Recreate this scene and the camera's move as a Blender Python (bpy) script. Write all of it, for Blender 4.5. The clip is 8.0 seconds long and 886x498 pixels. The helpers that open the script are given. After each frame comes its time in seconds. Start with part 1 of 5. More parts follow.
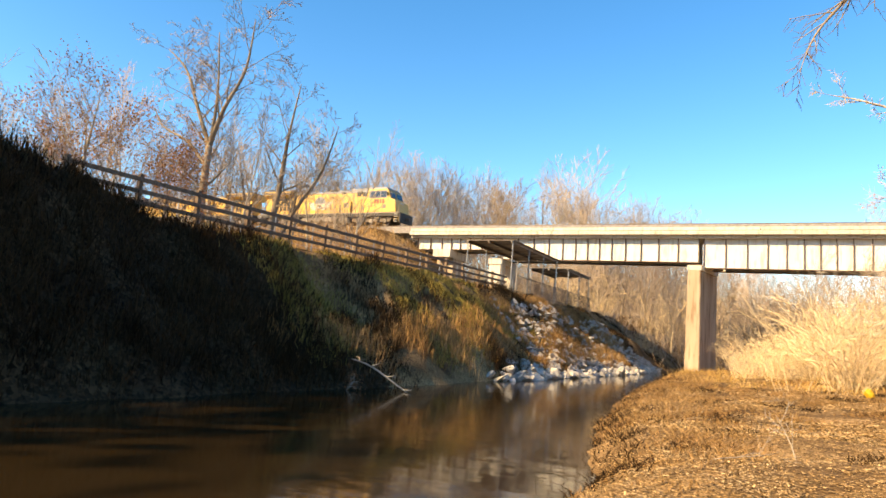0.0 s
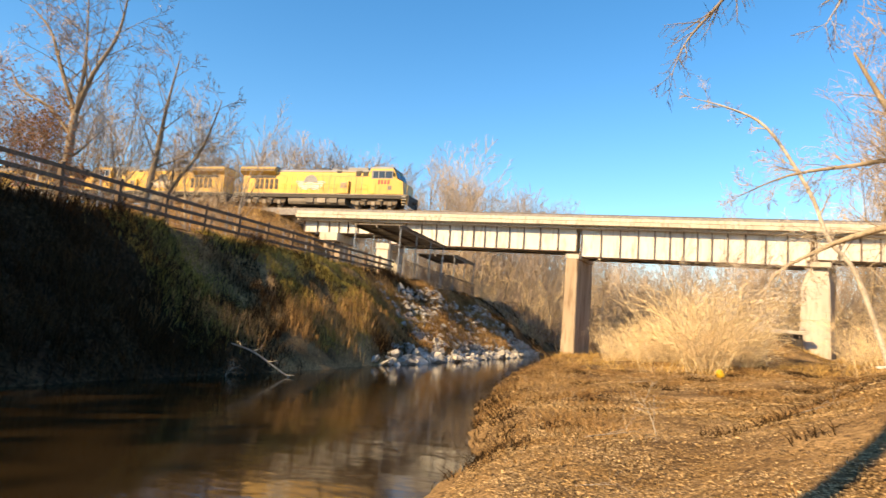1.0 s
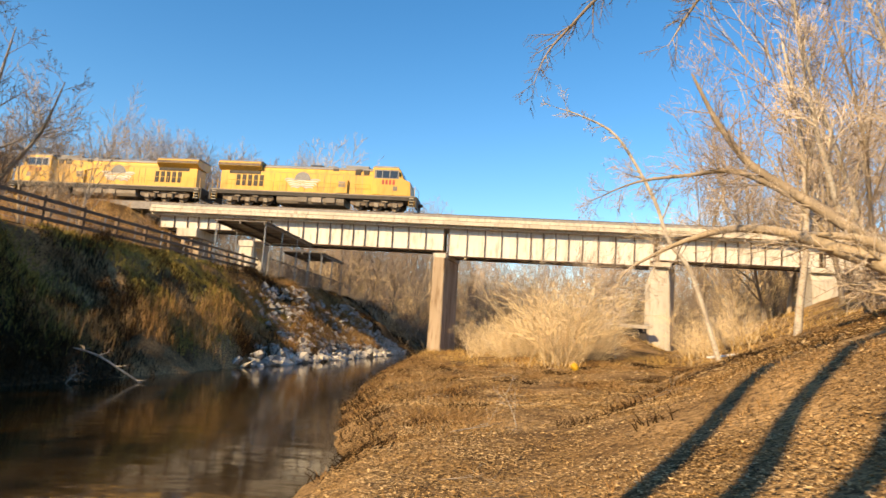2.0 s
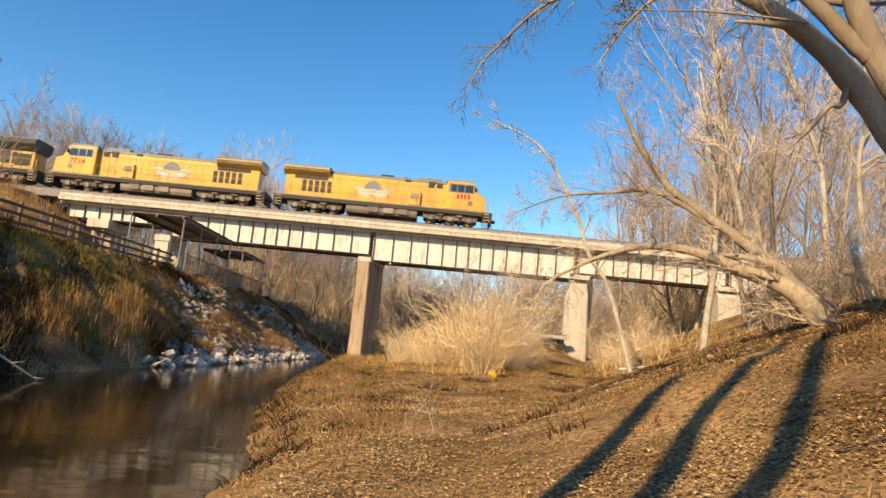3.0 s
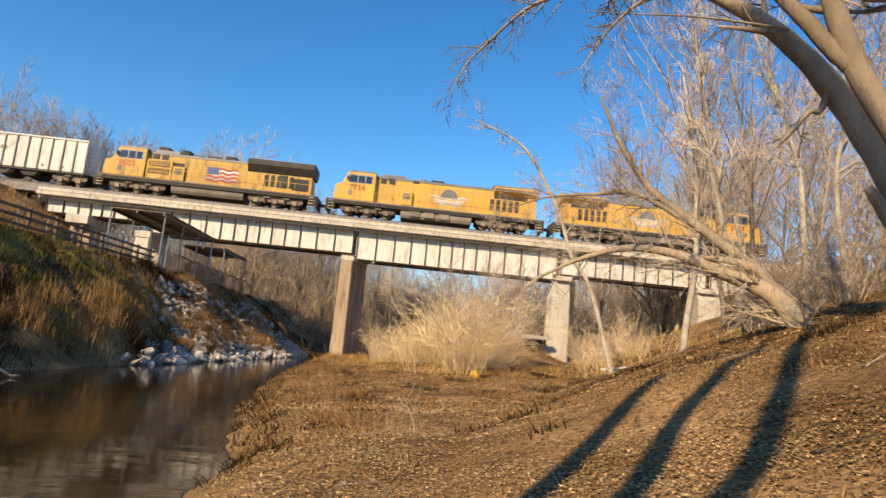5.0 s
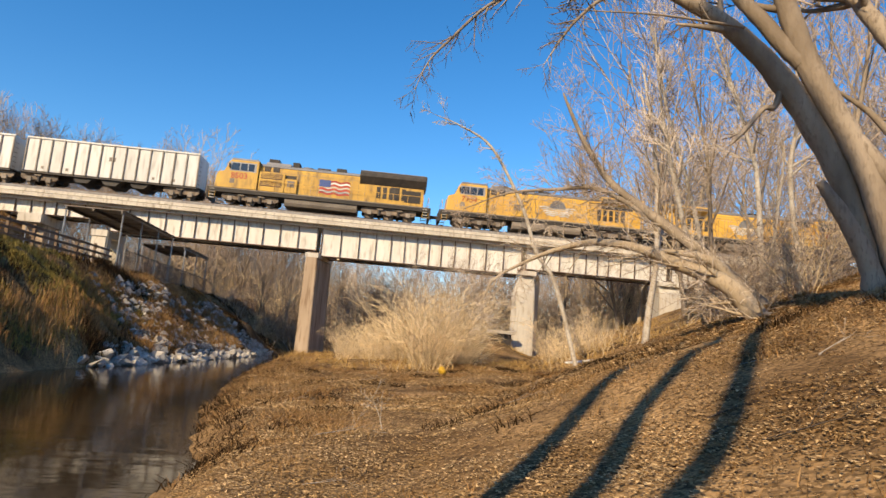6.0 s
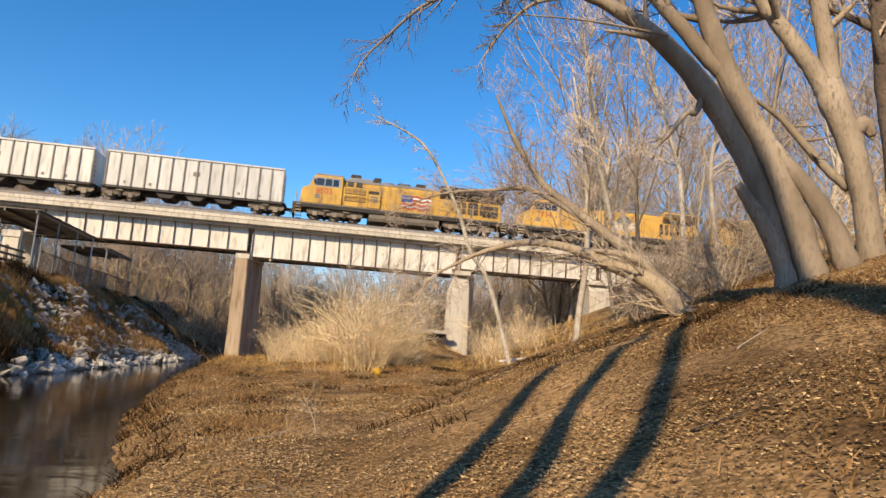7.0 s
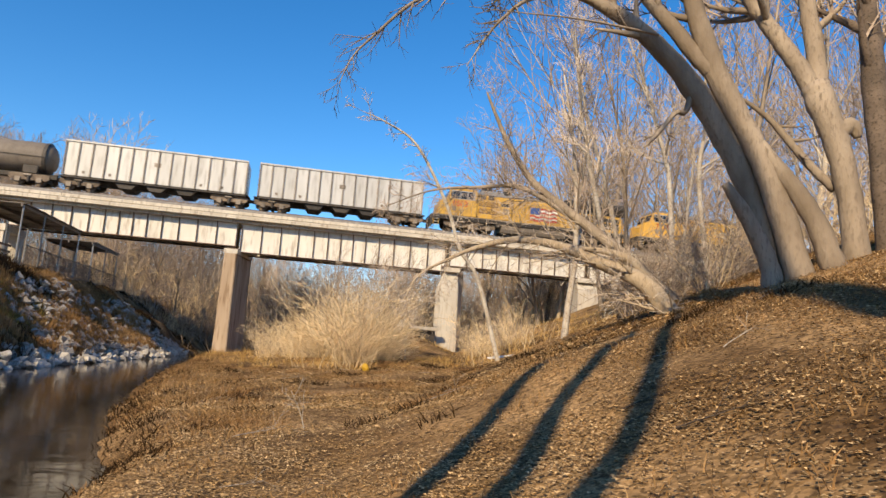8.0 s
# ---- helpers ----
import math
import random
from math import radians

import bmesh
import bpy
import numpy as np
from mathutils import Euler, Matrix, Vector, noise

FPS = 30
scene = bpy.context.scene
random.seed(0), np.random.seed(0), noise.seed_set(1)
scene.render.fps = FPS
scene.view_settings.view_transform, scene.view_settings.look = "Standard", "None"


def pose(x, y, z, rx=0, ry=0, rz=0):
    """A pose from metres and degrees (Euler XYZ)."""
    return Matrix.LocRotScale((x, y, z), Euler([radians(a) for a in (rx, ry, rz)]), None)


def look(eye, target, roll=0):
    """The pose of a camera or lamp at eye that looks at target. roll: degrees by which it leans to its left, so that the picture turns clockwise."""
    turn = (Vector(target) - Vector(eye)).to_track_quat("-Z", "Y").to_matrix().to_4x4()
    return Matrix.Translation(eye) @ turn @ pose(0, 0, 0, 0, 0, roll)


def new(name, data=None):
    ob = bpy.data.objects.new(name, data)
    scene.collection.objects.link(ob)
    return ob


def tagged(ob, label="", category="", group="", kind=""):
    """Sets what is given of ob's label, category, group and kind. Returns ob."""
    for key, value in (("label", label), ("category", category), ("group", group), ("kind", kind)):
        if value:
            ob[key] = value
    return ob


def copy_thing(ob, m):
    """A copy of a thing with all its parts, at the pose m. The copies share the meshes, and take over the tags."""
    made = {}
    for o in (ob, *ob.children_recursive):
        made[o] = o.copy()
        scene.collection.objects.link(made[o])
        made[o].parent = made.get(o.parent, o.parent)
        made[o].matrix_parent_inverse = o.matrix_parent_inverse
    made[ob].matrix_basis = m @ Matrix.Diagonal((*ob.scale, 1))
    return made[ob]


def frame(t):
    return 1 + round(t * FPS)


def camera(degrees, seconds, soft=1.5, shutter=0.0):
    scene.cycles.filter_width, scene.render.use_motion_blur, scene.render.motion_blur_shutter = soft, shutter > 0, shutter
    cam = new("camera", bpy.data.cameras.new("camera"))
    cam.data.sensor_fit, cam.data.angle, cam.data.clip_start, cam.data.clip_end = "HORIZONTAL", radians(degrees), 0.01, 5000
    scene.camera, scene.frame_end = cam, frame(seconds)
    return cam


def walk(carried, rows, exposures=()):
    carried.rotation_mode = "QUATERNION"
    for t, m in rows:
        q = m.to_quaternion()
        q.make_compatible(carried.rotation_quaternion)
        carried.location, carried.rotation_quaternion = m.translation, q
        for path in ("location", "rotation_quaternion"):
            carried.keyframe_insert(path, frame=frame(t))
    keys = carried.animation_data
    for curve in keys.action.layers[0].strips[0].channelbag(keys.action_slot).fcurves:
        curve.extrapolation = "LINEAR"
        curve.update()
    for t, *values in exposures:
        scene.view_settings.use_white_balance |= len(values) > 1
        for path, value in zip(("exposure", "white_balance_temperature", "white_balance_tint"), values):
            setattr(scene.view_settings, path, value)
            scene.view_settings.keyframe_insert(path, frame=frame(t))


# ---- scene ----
# Metres. x runs along the bridge, y away from the camera across the bank, z up; the creek's water lies at z = 0.
cam = camera(68.0, 8.0, soft=1.5, shutter=0.25)
EYE = (0.0, 0.0, 1.98)
TURNS = [(0.0, 97.43, -4.41, 27.08), (0.5, 96.94, -5.3, 22.98), (1.0, 96.87, -4.56, 17.18), (1.5, 96.11, -4.55, 10.42),
         (2.0, 97.57, -3.66, 5.73), (2.2, 97.79, -3.9, 3.03), (2.75, 98.3, -4.8, -0.4), (3.3, 98.78, -5.6, -1.4),
         (3.5, 98.81, -5.36, -0.78), (4.0, 99.39, -5.36, -1.13), (4.5, 98.79, -5.95, -1.68), (5.25, 98.7, -5.4, -3.2),
         (6.0, 98.62, -4.73, -5.52), (6.5, 99.07, -3.73, -8.87), (7.0, 99.05, -3.68, -11.12), (7.5, 98.9, -3.75, -12.05),
         (8.0, 98.83, -3.98, -12.11)]
walk(cam, [(t, pose(*EYE, rx, ry, rz)) for t, rx, ry, rz in TURNS],
     exposures=[(0.0, 1.34, 7900, 10), (1.0, 1.08, 7900, 10), (2.0, 0.82, 7700, 10), (3.5, 0.57, 7100, 10), (6.0, 0.46, 6450, 10), (8.0, 0.42, 6200, 10)])

# ---- sky and sun ----
SUN_AZ, SUN_EL = 215.0, 31.0          # degrees clockwise from +y, and above the horizon
world = bpy.data.worlds.new("sky")
scene.world = world
world.use_nodes = True
wn, wl = world.node_tree.nodes, world.node_tree.links
wn.clear()
sky = wn.new("ShaderNodeTexSky")
sky.sky_type = "NISHITA"
sky.sun_disc = False
sky.sun_elevation = radians(SUN_EL)
sky.sun_rotation = radians(SUN_AZ)
sky.altitude, sky.air_density, sky.dust_density, sky.ozone_density = 200, 1.0, 0.3, 3.0
bg = wn.new("ShaderNodeBackground")
bg.inputs["Strength"].default_value = 0.11
wout = wn.new("ShaderNodeOutputWorld")
clear = wn.new("ShaderNodeHueSaturation")      # a very clear, dry winter sky
clear.inputs["Saturation"].default_value, clear.inputs["Value"].default_value = 1.32, 1.24
wl.new(sky.outputs[0], clear.inputs["Color"])
wl.new(clear.outputs[0], bg.inputs[0])
wl.new(bg.outputs[0], wout.inputs[0])
sun_data = bpy.data.lights.new("sun", "SUN")
sun_data.energy, sun_data.angle, sun_data.color = 5.0, radians(0.6), (1.0, 0.77, 0.47)
sun = new("sun", sun_data)
sa, se = radians(SUN_AZ), radians(SUN_EL)
sun.matrix_basis = look((math.sin(sa) * math.cos(se) * 100, math.cos(sa) * math.cos(se) * 100, math.sin(se) * 100), (0, 0, 0))


# ---- materials ----
def material(name, a, b, scale=3.0, rough=0.8, bump=0.3, metal=0.0, fine=12.0, spread=0.3, c=None, coord="Object", spec=0.4, stretch=None):
    """Two colours mixed by coarse noise, speckled by fine noise (c), with bump, and a shift from object to object."""
    a, b = tuple(0.82 * v for v in a), tuple(0.82 * v for v in b)
    c = tuple(0.82 * v for v in c) if c else None
    m = bpy.data.materials.new(name)
    m.use_nodes = True
    n, l = m.node_tree.nodes, m.node_tree.links
    p = n["Principled BSDF"]
    tc = n.new("ShaderNodeTexCoord")
    info = n.new("ShaderNodeObjectInfo")
    n1 = n.new("ShaderNodeTexNoise")
    n1.inputs["Scale"].default_value, n1.inputs["Detail"].default_value = scale, 5
    n2 = n.new("ShaderNodeTexNoise")
    n2.inputs["Scale"].default_value, n2.inputs["Detail"].default_value = scale * fine, 4
    l.new(tc.outputs[coord], n1.inputs["Vector"])
    l.new(tc.outputs[coord], n2.inputs["Vector"])
    if stretch:
        mp = n.new("ShaderNodeMapping")
        mp.inputs["Scale"].default_value = stretch
        l.new(tc.outputs[coord], mp.inputs[0])
        l.new(mp.outputs[0], n1.inputs["Vector"])
        l.new(mp.outputs[0], n2.inputs["Vector"])
    ramp = n.new("ShaderNodeMapRange")
    ramp.inputs[1].default_value, ramp.inputs[2].default_value = 0.35, 0.65
    l.new(n1.outputs[0], ramp.inputs[0])
    mix = n.new("ShaderNodeMix")
    mix.data_type = "RGBA"
    mix.inputs[6].default_value, mix.inputs[7].default_value = (*a, 1), (*b, 1)
    l.new(ramp.outputs[0], mix.inputs[0])
    ramp2 = n.new("ShaderNodeMapRange")
    ramp2.inputs[1].default_value, ramp2.inputs[2].default_value = 0.52, 0.72
    l.new(n2.outputs[0], ramp2.inputs[0])
    mix2 = n.new("ShaderNodeMix")
    mix2.data_type = "RGBA"
    c = c or tuple(0.45 * v for v in a)
    mix2.inputs[7].default_value = (*c, 1)
    l.new(ramp2.outputs[0], mix2.inputs[0])
    l.new(mix.outputs[2], mix2.inputs[6])
    hsv = n.new("ShaderNodeHueSaturation")
    vr = n.new("ShaderNodeMapRange")
    vr.inputs[3].default_value, vr.inputs[4].default_value = 1 - spread, 1 + spread
    l.new(info.outputs["Random"], vr.inputs[0])
    l.new(vr.outputs[0], hsv.inputs["Value"])
    l.new(mix2.outputs[2], hsv.inputs["Color"])
    l.new(hsv.outputs[0], p.inputs["Base Color"])
    p.inputs["Roughness"].default_value, p.inputs["Metallic"].default_value = rough, metal
    p.inputs["Specular IOR Level"].default_value = spec
    if bump:
        bp = n.new("ShaderNodeBump")
        bp.inputs["Strength"].default_value, bp.inputs["Distance"].default_value = bump, 0.02
        l.new(n2.outputs[0], bp.inputs["Height"])
        l.new(bp.outputs[0], p.inputs["Normal"])
    return m


def island(m, lo=0.6, hi=1.4):
    """Vary a material's value from piece to piece of one joined mesh."""
    n, l = m.node_tree.nodes, m.node_tree.links
    geo = n.new("ShaderNodeNewGeometry")
    vr = n.new("ShaderNodeMapRange")
    vr.inputs[3].default_value, vr.inputs[4].default_value = lo, hi
    h = n.new("ShaderNodeHueSaturation")
    p = n["Principled BSDF"]
    src = p.inputs["Base Color"].links[0].from_socket
    l.new(geo.outputs["Random Per Island"], vr.inputs[0])
    l.new(vr.outputs[0], h.inputs["Value"])
    l.new(src, h.inputs["Color"])
    l.new(h.outputs[0], p.inputs["Base Color"])
    return m



def thin(m, share=0.28):
    """Let a share of the light through: dry stalks and leaves glow when lit from behind."""
    n, l = m.node_tree.nodes, m.node_tree.links
    p = n["Principled BSDF"]
    tr, mx, out = n.new("ShaderNodeBsdfTranslucent"), n.new("ShaderNodeMixShader"), n["Material Output"]
    mx.inputs[0].default_value = share
    l.new(p.inputs["Base Color"].links[0].from_socket, tr.inputs["Color"])
    l.new(p.outputs[0], mx.inputs[1])
    l.new(tr.outputs[0], mx.inputs[2])
    l.new(mx.outputs[0], out.inputs["Surface"])
    return m


M = {}
M["soil"] = material("leaf_strewn_soil", (0.10, 0.057, 0.025), (0.40, 0.255, 0.12), 0.45, 0.95, 0.9, fine=26, c=(0.07, 0.045, 0.028), spec=0.06, spread=0)
def leafy(m, scale=17.0, lo=0.45, hi=1.7, bump=0.6):
    """Break a soil up into leaf-sized cells of differing lightness and height."""
    n, l = m.node_tree.nodes, m.node_tree.links
    p = n["Principled BSDF"]
    tc, vo, sep = n.new("ShaderNodeTexCoord"), n.new("ShaderNodeTexVoronoi"), n.new("ShaderNodeSeparateColor")
    vo.inputs["Scale"].default_value = scale
    warp, add, mul = n.new("ShaderNodeTexNoise"), n.new("ShaderNodeVectorMath"), n.new("ShaderNodeVectorMath")
    warp.inputs["Scale"].default_value = 9.0
    mul.operation, mul.inputs[1].default_value = "MULTIPLY", (0.12, 0.12, 0.12)
    l.new(tc.outputs["Object"], warp.inputs["Vector"])
    l.new(warp.outputs["Color"], mul.inputs[0])
    l.new(tc.outputs["Object"], add.inputs[0])
    l.new(mul.outputs[0], add.inputs[1])
    l.new(add.outputs[0], vo.inputs["Vector"])
    l.new(vo.outputs["Color"], sep.inputs[0])
    vr, h = n.new("ShaderNodeMapRange"), n.new("ShaderNodeHueSaturation")
    vr.inputs[3].default_value, vr.inputs[4].default_value = lo, hi
    l.new(sep.outputs[0], vr.inputs[0])
    l.new(vr.outputs[0], h.inputs["Value"])
    l.new(p.inputs["Base Color"].links[0].from_socket, h.inputs["Color"])
    l.new(h.outputs[0], p.inputs["Base Color"])
    bp = n.new("ShaderNodeBump")
    bp.inputs["Strength"].default_value, bp.inputs["Distance"].default_value = bump, 0.03
    l.new(sep.outputs[1], bp.inputs["Height"])
    l.new(p.inputs["Normal"].links[0].from_socket, bp.inputs["Normal"])
    l.new(bp.outputs[0], p.inputs["Normal"])
    return m


leafy(M["soil"], 27.0, 0.55, 1.55)
# Near-black soil: the far bank's shade painted into the colour.
M["shaded_soil"] = leafy(material("shade_darkened_soil", (0.035, 0.022, 0.012), (0.075, 0.046, 0.022), 0.6, 0.95, 0.9, fine=20, c=(0.02, 0.014, 0.009), spec=0.06, spread=0), 9.0)
M["concrete"] = material("weathered_concrete", (0.72, 0.66, 0.56), (0.57, 0.51, 0.42), 0.7, 0.85, 0.3, fine=5, c=(0.38, 0.32, 0.25), spread=0.07, stretch=(1, 1, 0.3))
M["girder"] = material("pale_grey_painted_steel", (0.80, 0.77, 0.71), (0.70, 0.66, 0.59), 0.9, 0.55, 0.1, fine=4, c=(0.50, 0.44, 0.37), spread=0.06, stretch=(1, 1, 0.2))
M["rust"] = material("rusty_dark_steel", (0.10, 0.065, 0.045), (0.16, 0.10, 0.07), 2, 0.8, 0.3)
M["ballast"] = material("grey_ballast", (0.30, 0.28, 0.26), (0.20, 0.18, 0.17), 4, 0.95, 0.8)
M["rail"] = material("rail_steel", (0.25, 0.2, 0.17), (0.18, 0.13, 0.1), 4, 0.45, 0.1, metal=0.8)
M["tie"] = material("creosoted_timber", (0.07, 0.055, 0.045), (0.11, 0.09, 0.07), 4, 0.9, 0.5)
M["bark"] = material("grey_brown_bark", (0.20, 0.155, 0.11), (0.40, 0.325, 0.245), 1.3, 0.95, 1.0, fine=14, c=(0.20, 0.155, 0.115), spread=0.12, stretch=(1, 1, 0.35), spec=0.1)
M["bark_tan"] = material("tan_bark", (0.36, 0.28, 0.19), (0.47, 0.38, 0.27), 2.2, 0.95, 0.8, fine=8, c=(0.24, 0.18, 0.12), spread=0.1, stretch=(1, 1, 0.4))
M["bark_pale"] = material("pale_bark", (0.52, 0.47, 0.40), (0.38, 0.32, 0.25), 1.6, 0.9, 0.5, fine=7, c=(0.22, 0.17, 0.12), spread=0.15)
M["bark_dark"] = material("dark_bark", (0.10, 0.075, 0.055), (0.16, 0.12, 0.09), 3.0, 0.95, 0.8, fine=7, spread=0.2)
M["twig"] = material("bare_twigs", (0.36, 0.28, 0.215), (0.47, 0.375, 0.295), 1.5, 0.95, 0, spec=0.06, spread=0.25)
M["twig_pale"] = material("pale_bare_twigs", (0.52, 0.425, 0.335), (0.62, 0.52, 0.42), 1.5, 0.95, 0, spec=0.06, spread=0.25)
M["oakleaf"] = island(material("rusty_oak_leaves", (0.36, 0.15, 0.06), (0.45, 0.22, 0.09), 2.0, 0.85, 0, spread=0.15))
M["litter"] = island(material("dry_leaf_litter", (0.42, 0.26, 0.11), (0.66, 0.47, 0.25), 1.2, 0.8, 0, spec=0.06, spread=0), 0.35, 1.45)
M["straw"] = island(material("dry_straw_grass", (0.60, 0.37, 0.12), (0.68, 0.46, 0.18), 0.7, 0.85, 0, spec=0.06, spread=0.1), 0.6, 1.35)
M["weed"] = island(material("brown_dry_weeds", (0.36, 0.205, 0.085), (0.50, 0.32, 0.145), 0.5, 0.9, 0, spec=0.06, spread=0.1), 0.6, 1.4)
# Dark tufts of the near shore; on the far bank, shade painted as colour.
M["weed_dark"] = island(material("dark_and_shaded_weeds", (0.040, 0.024, 0.012), (0.080, 0.048, 0.022), 0.5, 0.9, 0, spec=0.06, spread=0.1), 0.5, 1.5)
M["thicket"] = material("straw_coloured_stems", (0.80, 0.60, 0.35), (0.90, 0.72, 0.46), 1.5, 0.9, 0, spec=0.06, spread=0.2)
M["green"] = island(material("winter_green_grass", (0.30, 0.24, 0.06), (0.48, 0.36, 0.11), 0.4, 0.85, 0, spec=0.06, spread=0.1), 0.6, 1.3)
M["rock"] = material("pale_limestone", (0.66, 0.61, 0.53), (0.50, 0.45, 0.38), 2.2, 0.9, 0.7, fine=8, c=(0.22, 0.19, 0.16), spread=0.3)
M["fence"] = material("weathered_fence_wood", (0.15, 0.10, 0.065), (0.24, 0.17, 0.12), 2.5, 0.85, 0.4, spread=0.15)
M["trail"] = material("gravel_trail", (0.32, 0.28, 0.23), (0.25, 0.21, 0.17), 1.2, 0.95, 0.5)
M["roofing"] = material("dark_corrugated_metal", (0.11, 0.10, 0.095), (0.17, 0.15, 0.14), 1.5, 0.5, 0.2, metal=0.5)
M["galv"] = material("galvanised_steel", (0.45, 0.45, 0.45), (0.35, 0.35, 0.36), 5, 0.45, 0.1, metal=0.7)
M["yellow"] = material("armour_yellow_paint", (0.80, 0.47, 0.07), (0.68, 0.40, 0.09), 0.35, 0.38, 0.05, fine=4, c=(0.55, 0.31, 0.06), spread=0.05, stretch=(1, 1, 0.25))
M["yellow_faded"] = material("faded_yellow_paint", (0.70, 0.42, 0.07), (0.52, 0.31, 0.07), 0.8, 0.5, 0.05, fine=3, c=(0.24, 0.15, 0.06), spread=0.05, stretch=(1, 1, 0.3))
M["grey"] = material("harbour_grey_paint", (0.30, 0.30, 0.31), (0.24, 0.24, 0.25), 0.8, 0.5, 0.1)
M["black"] = material("grimy_black_steel", (0.045, 0.04, 0.036), (0.075, 0.062, 0.052), 2, 0.7, 0.2)
M["tank_grey"] = material("dusty_grey_steel", (0.32, 0.27, 0.22), (0.24, 0.20, 0.16), 1.2, 0.65, 0.1)
M["alu"] = material("dull_aluminium", (0.66, 0.65, 0.63), (0.54, 0.53, 0.51), 0.8, 0.5, 0.08, fine=4, c=(0.42, 0.40, 0.37), spread=0.06, metal=0.15, stretch=(1, 1, 0.15))
M["white"] = material("white_paint", (0.78, 0.76, 0.72), (0.66, 0.64, 0.6), 1.5, 0.6, 0.1)
M["red"] = material("red_paint", (0.50, 0.06, 0.04), (0.42, 0.07, 0.05), 2, 0.5, 0.05)
M["blue"] = material("blue_paint", (0.05, 0.09, 0.30), (0.06, 0.1, 0.24), 2, 0.5, 0.05)
M["glass"] = material("dark_cab_glass", (0.02, 0.025, 0.03), (0.03, 0.03, 0.035), 1, 0.08, 0, spec=0.8)
M["vest"] = material("yellow_plastic_sheet", (0.80, 0.50, 0.03), (0.72, 0.42, 0.03), 5, 0.6, 0.2)
M["truck"] = material("oily_brown_bogie_steel", (0.26, 0.20, 0.145), (0.12, 0.09, 0.07), 3, 0.8, 0.3)
M["lamp"] = material("lens_glass", (0.7, 0.68, 0.6), (0.6, 0.6, 0.55), 3, 0.15, 0)

for key in ("straw", "weed", "weed_dark", "green", "oakleaf"):
    thin(M[key])

water_mat = bpy.data.materials.new("creek_water")
water_mat.use_nodes = True
_n, _l = water_mat.node_tree.nodes, water_mat.node_tree.links
_p = _n["Principled BSDF"]
_p.inputs["Base Color"].default_value = (0.02, 0.0125, 0.005, 1)
_p.inputs["Roughness"].default_value, _p.inputs["IOR"].default_value = 0.08, 1.33
_tc, _mp = _n.new("ShaderNodeTexCoord"), _n.new("ShaderNodeMapping")
_mp.inputs["Scale"].default_value = (1.0, 1.6, 1.0)
_w1, _w2 = _n.new("ShaderNodeTexNoise"), _n.new("ShaderNodeTexNoise")
_w1.inputs["Scale"].default_value, _w1.inputs["Detail"].default_value = 1.3, 3
_w2.inputs["Scale"].default_value, _w2.inputs["Detail"].default_value = 0.35, 2
_ad = _n.new("ShaderNodeMath")
_ad.operation = "MULTIPLY"
_bp = _n.new("ShaderNodeBump")
_bp.inputs["Strength"].default_value, _bp.inputs["Distance"].default_value = 0.22, 0.05
_l.new(_tc.outputs["Object"], _mp.inputs[0])
_l.new(_mp.outputs[0], _w1.inputs[0])
_l.new(_mp.outputs[0], _w2.inputs[0])
_l.new(_w1.outputs[0], _ad.inputs[0])
_l.new(_w2.outputs[0], _ad.inputs[1])
_l.new(_ad.outputs[0], _bp.inputs["Height"])
_l.new(_bp.outputs[0], _p.inputs["Normal"])
M["water"] = water_mat


# ---- builders ----
def mesh_of(name, bm, mat, smooth=False):
    me = bpy.data.meshes.new(name)
    bm.to_mesh(me)
    bm.free()
    me.materials.append(mat)
    if smooth:
        me.shade_smooth()
    return me


def part(name, bm, mat, parent=None, label="", smooth=False):
    """Link a bmesh (or a mesh) as one object under its thing."""
    me = bm if isinstance(bm, bpy.types.Mesh) else mesh_of(name, bm, mat, smooth)
    ob = new(name, me)
    ob.parent = parent
    return tagged(ob, label=label)


def thing(name, label, category, m=None, group="", kind=""):
    ob = new(name)
    ob.empty_display_size = 0.2
    if m is not None:
        ob.matrix_basis = m
    return tagged(ob, label, category, group, kind)


def add_box(bm, x0, x1, y0, y1, z0, z1, bevel=0.0):
    r = bmesh.ops.create_cube(bm, size=1)
    bmesh.ops.transform(bm, verts=r["verts"], matrix=Matrix.LocRotScale(((x0 + x1) / 2, (y0 + y1) / 2, (z0 + z1) / 2), None,
                                                                      (x1 - x0, y1 - y0, z1 - z0)))
    if bevel:
        edges = list({e for v in r["verts"] for e in v.link_edges})
        bmesh.ops.bevel(bm, geom=edges, offset=bevel, segments=2, affect="EDGES", profile=0.6)
    return bm


def box(x0, x1, y0, y1, z0, z1, bevel=0.0):
    return add_box(bmesh.new(), x0, x1, y0, y1, z0, z1, bevel)


def add_rod(bm, a, b, r, sides=6, r2=None):
    a, b = Vector(a), Vector(b)
    d = b - a
    m = Matrix.Translation((a + b) / 2) @ d.to_track_quat("Z", "Y").to_matrix().to_4x4()
    bmesh.ops.create_cone(bm, cap_ends=True, segments=sides, radius1=r, radius2=r if r2 is None else r2, depth=d.length, matrix=m)
    return bm


def rod(a, b, r, sides=6, r2=None):
    return add_rod(bmesh.new(), a, b, r, sides, r2)


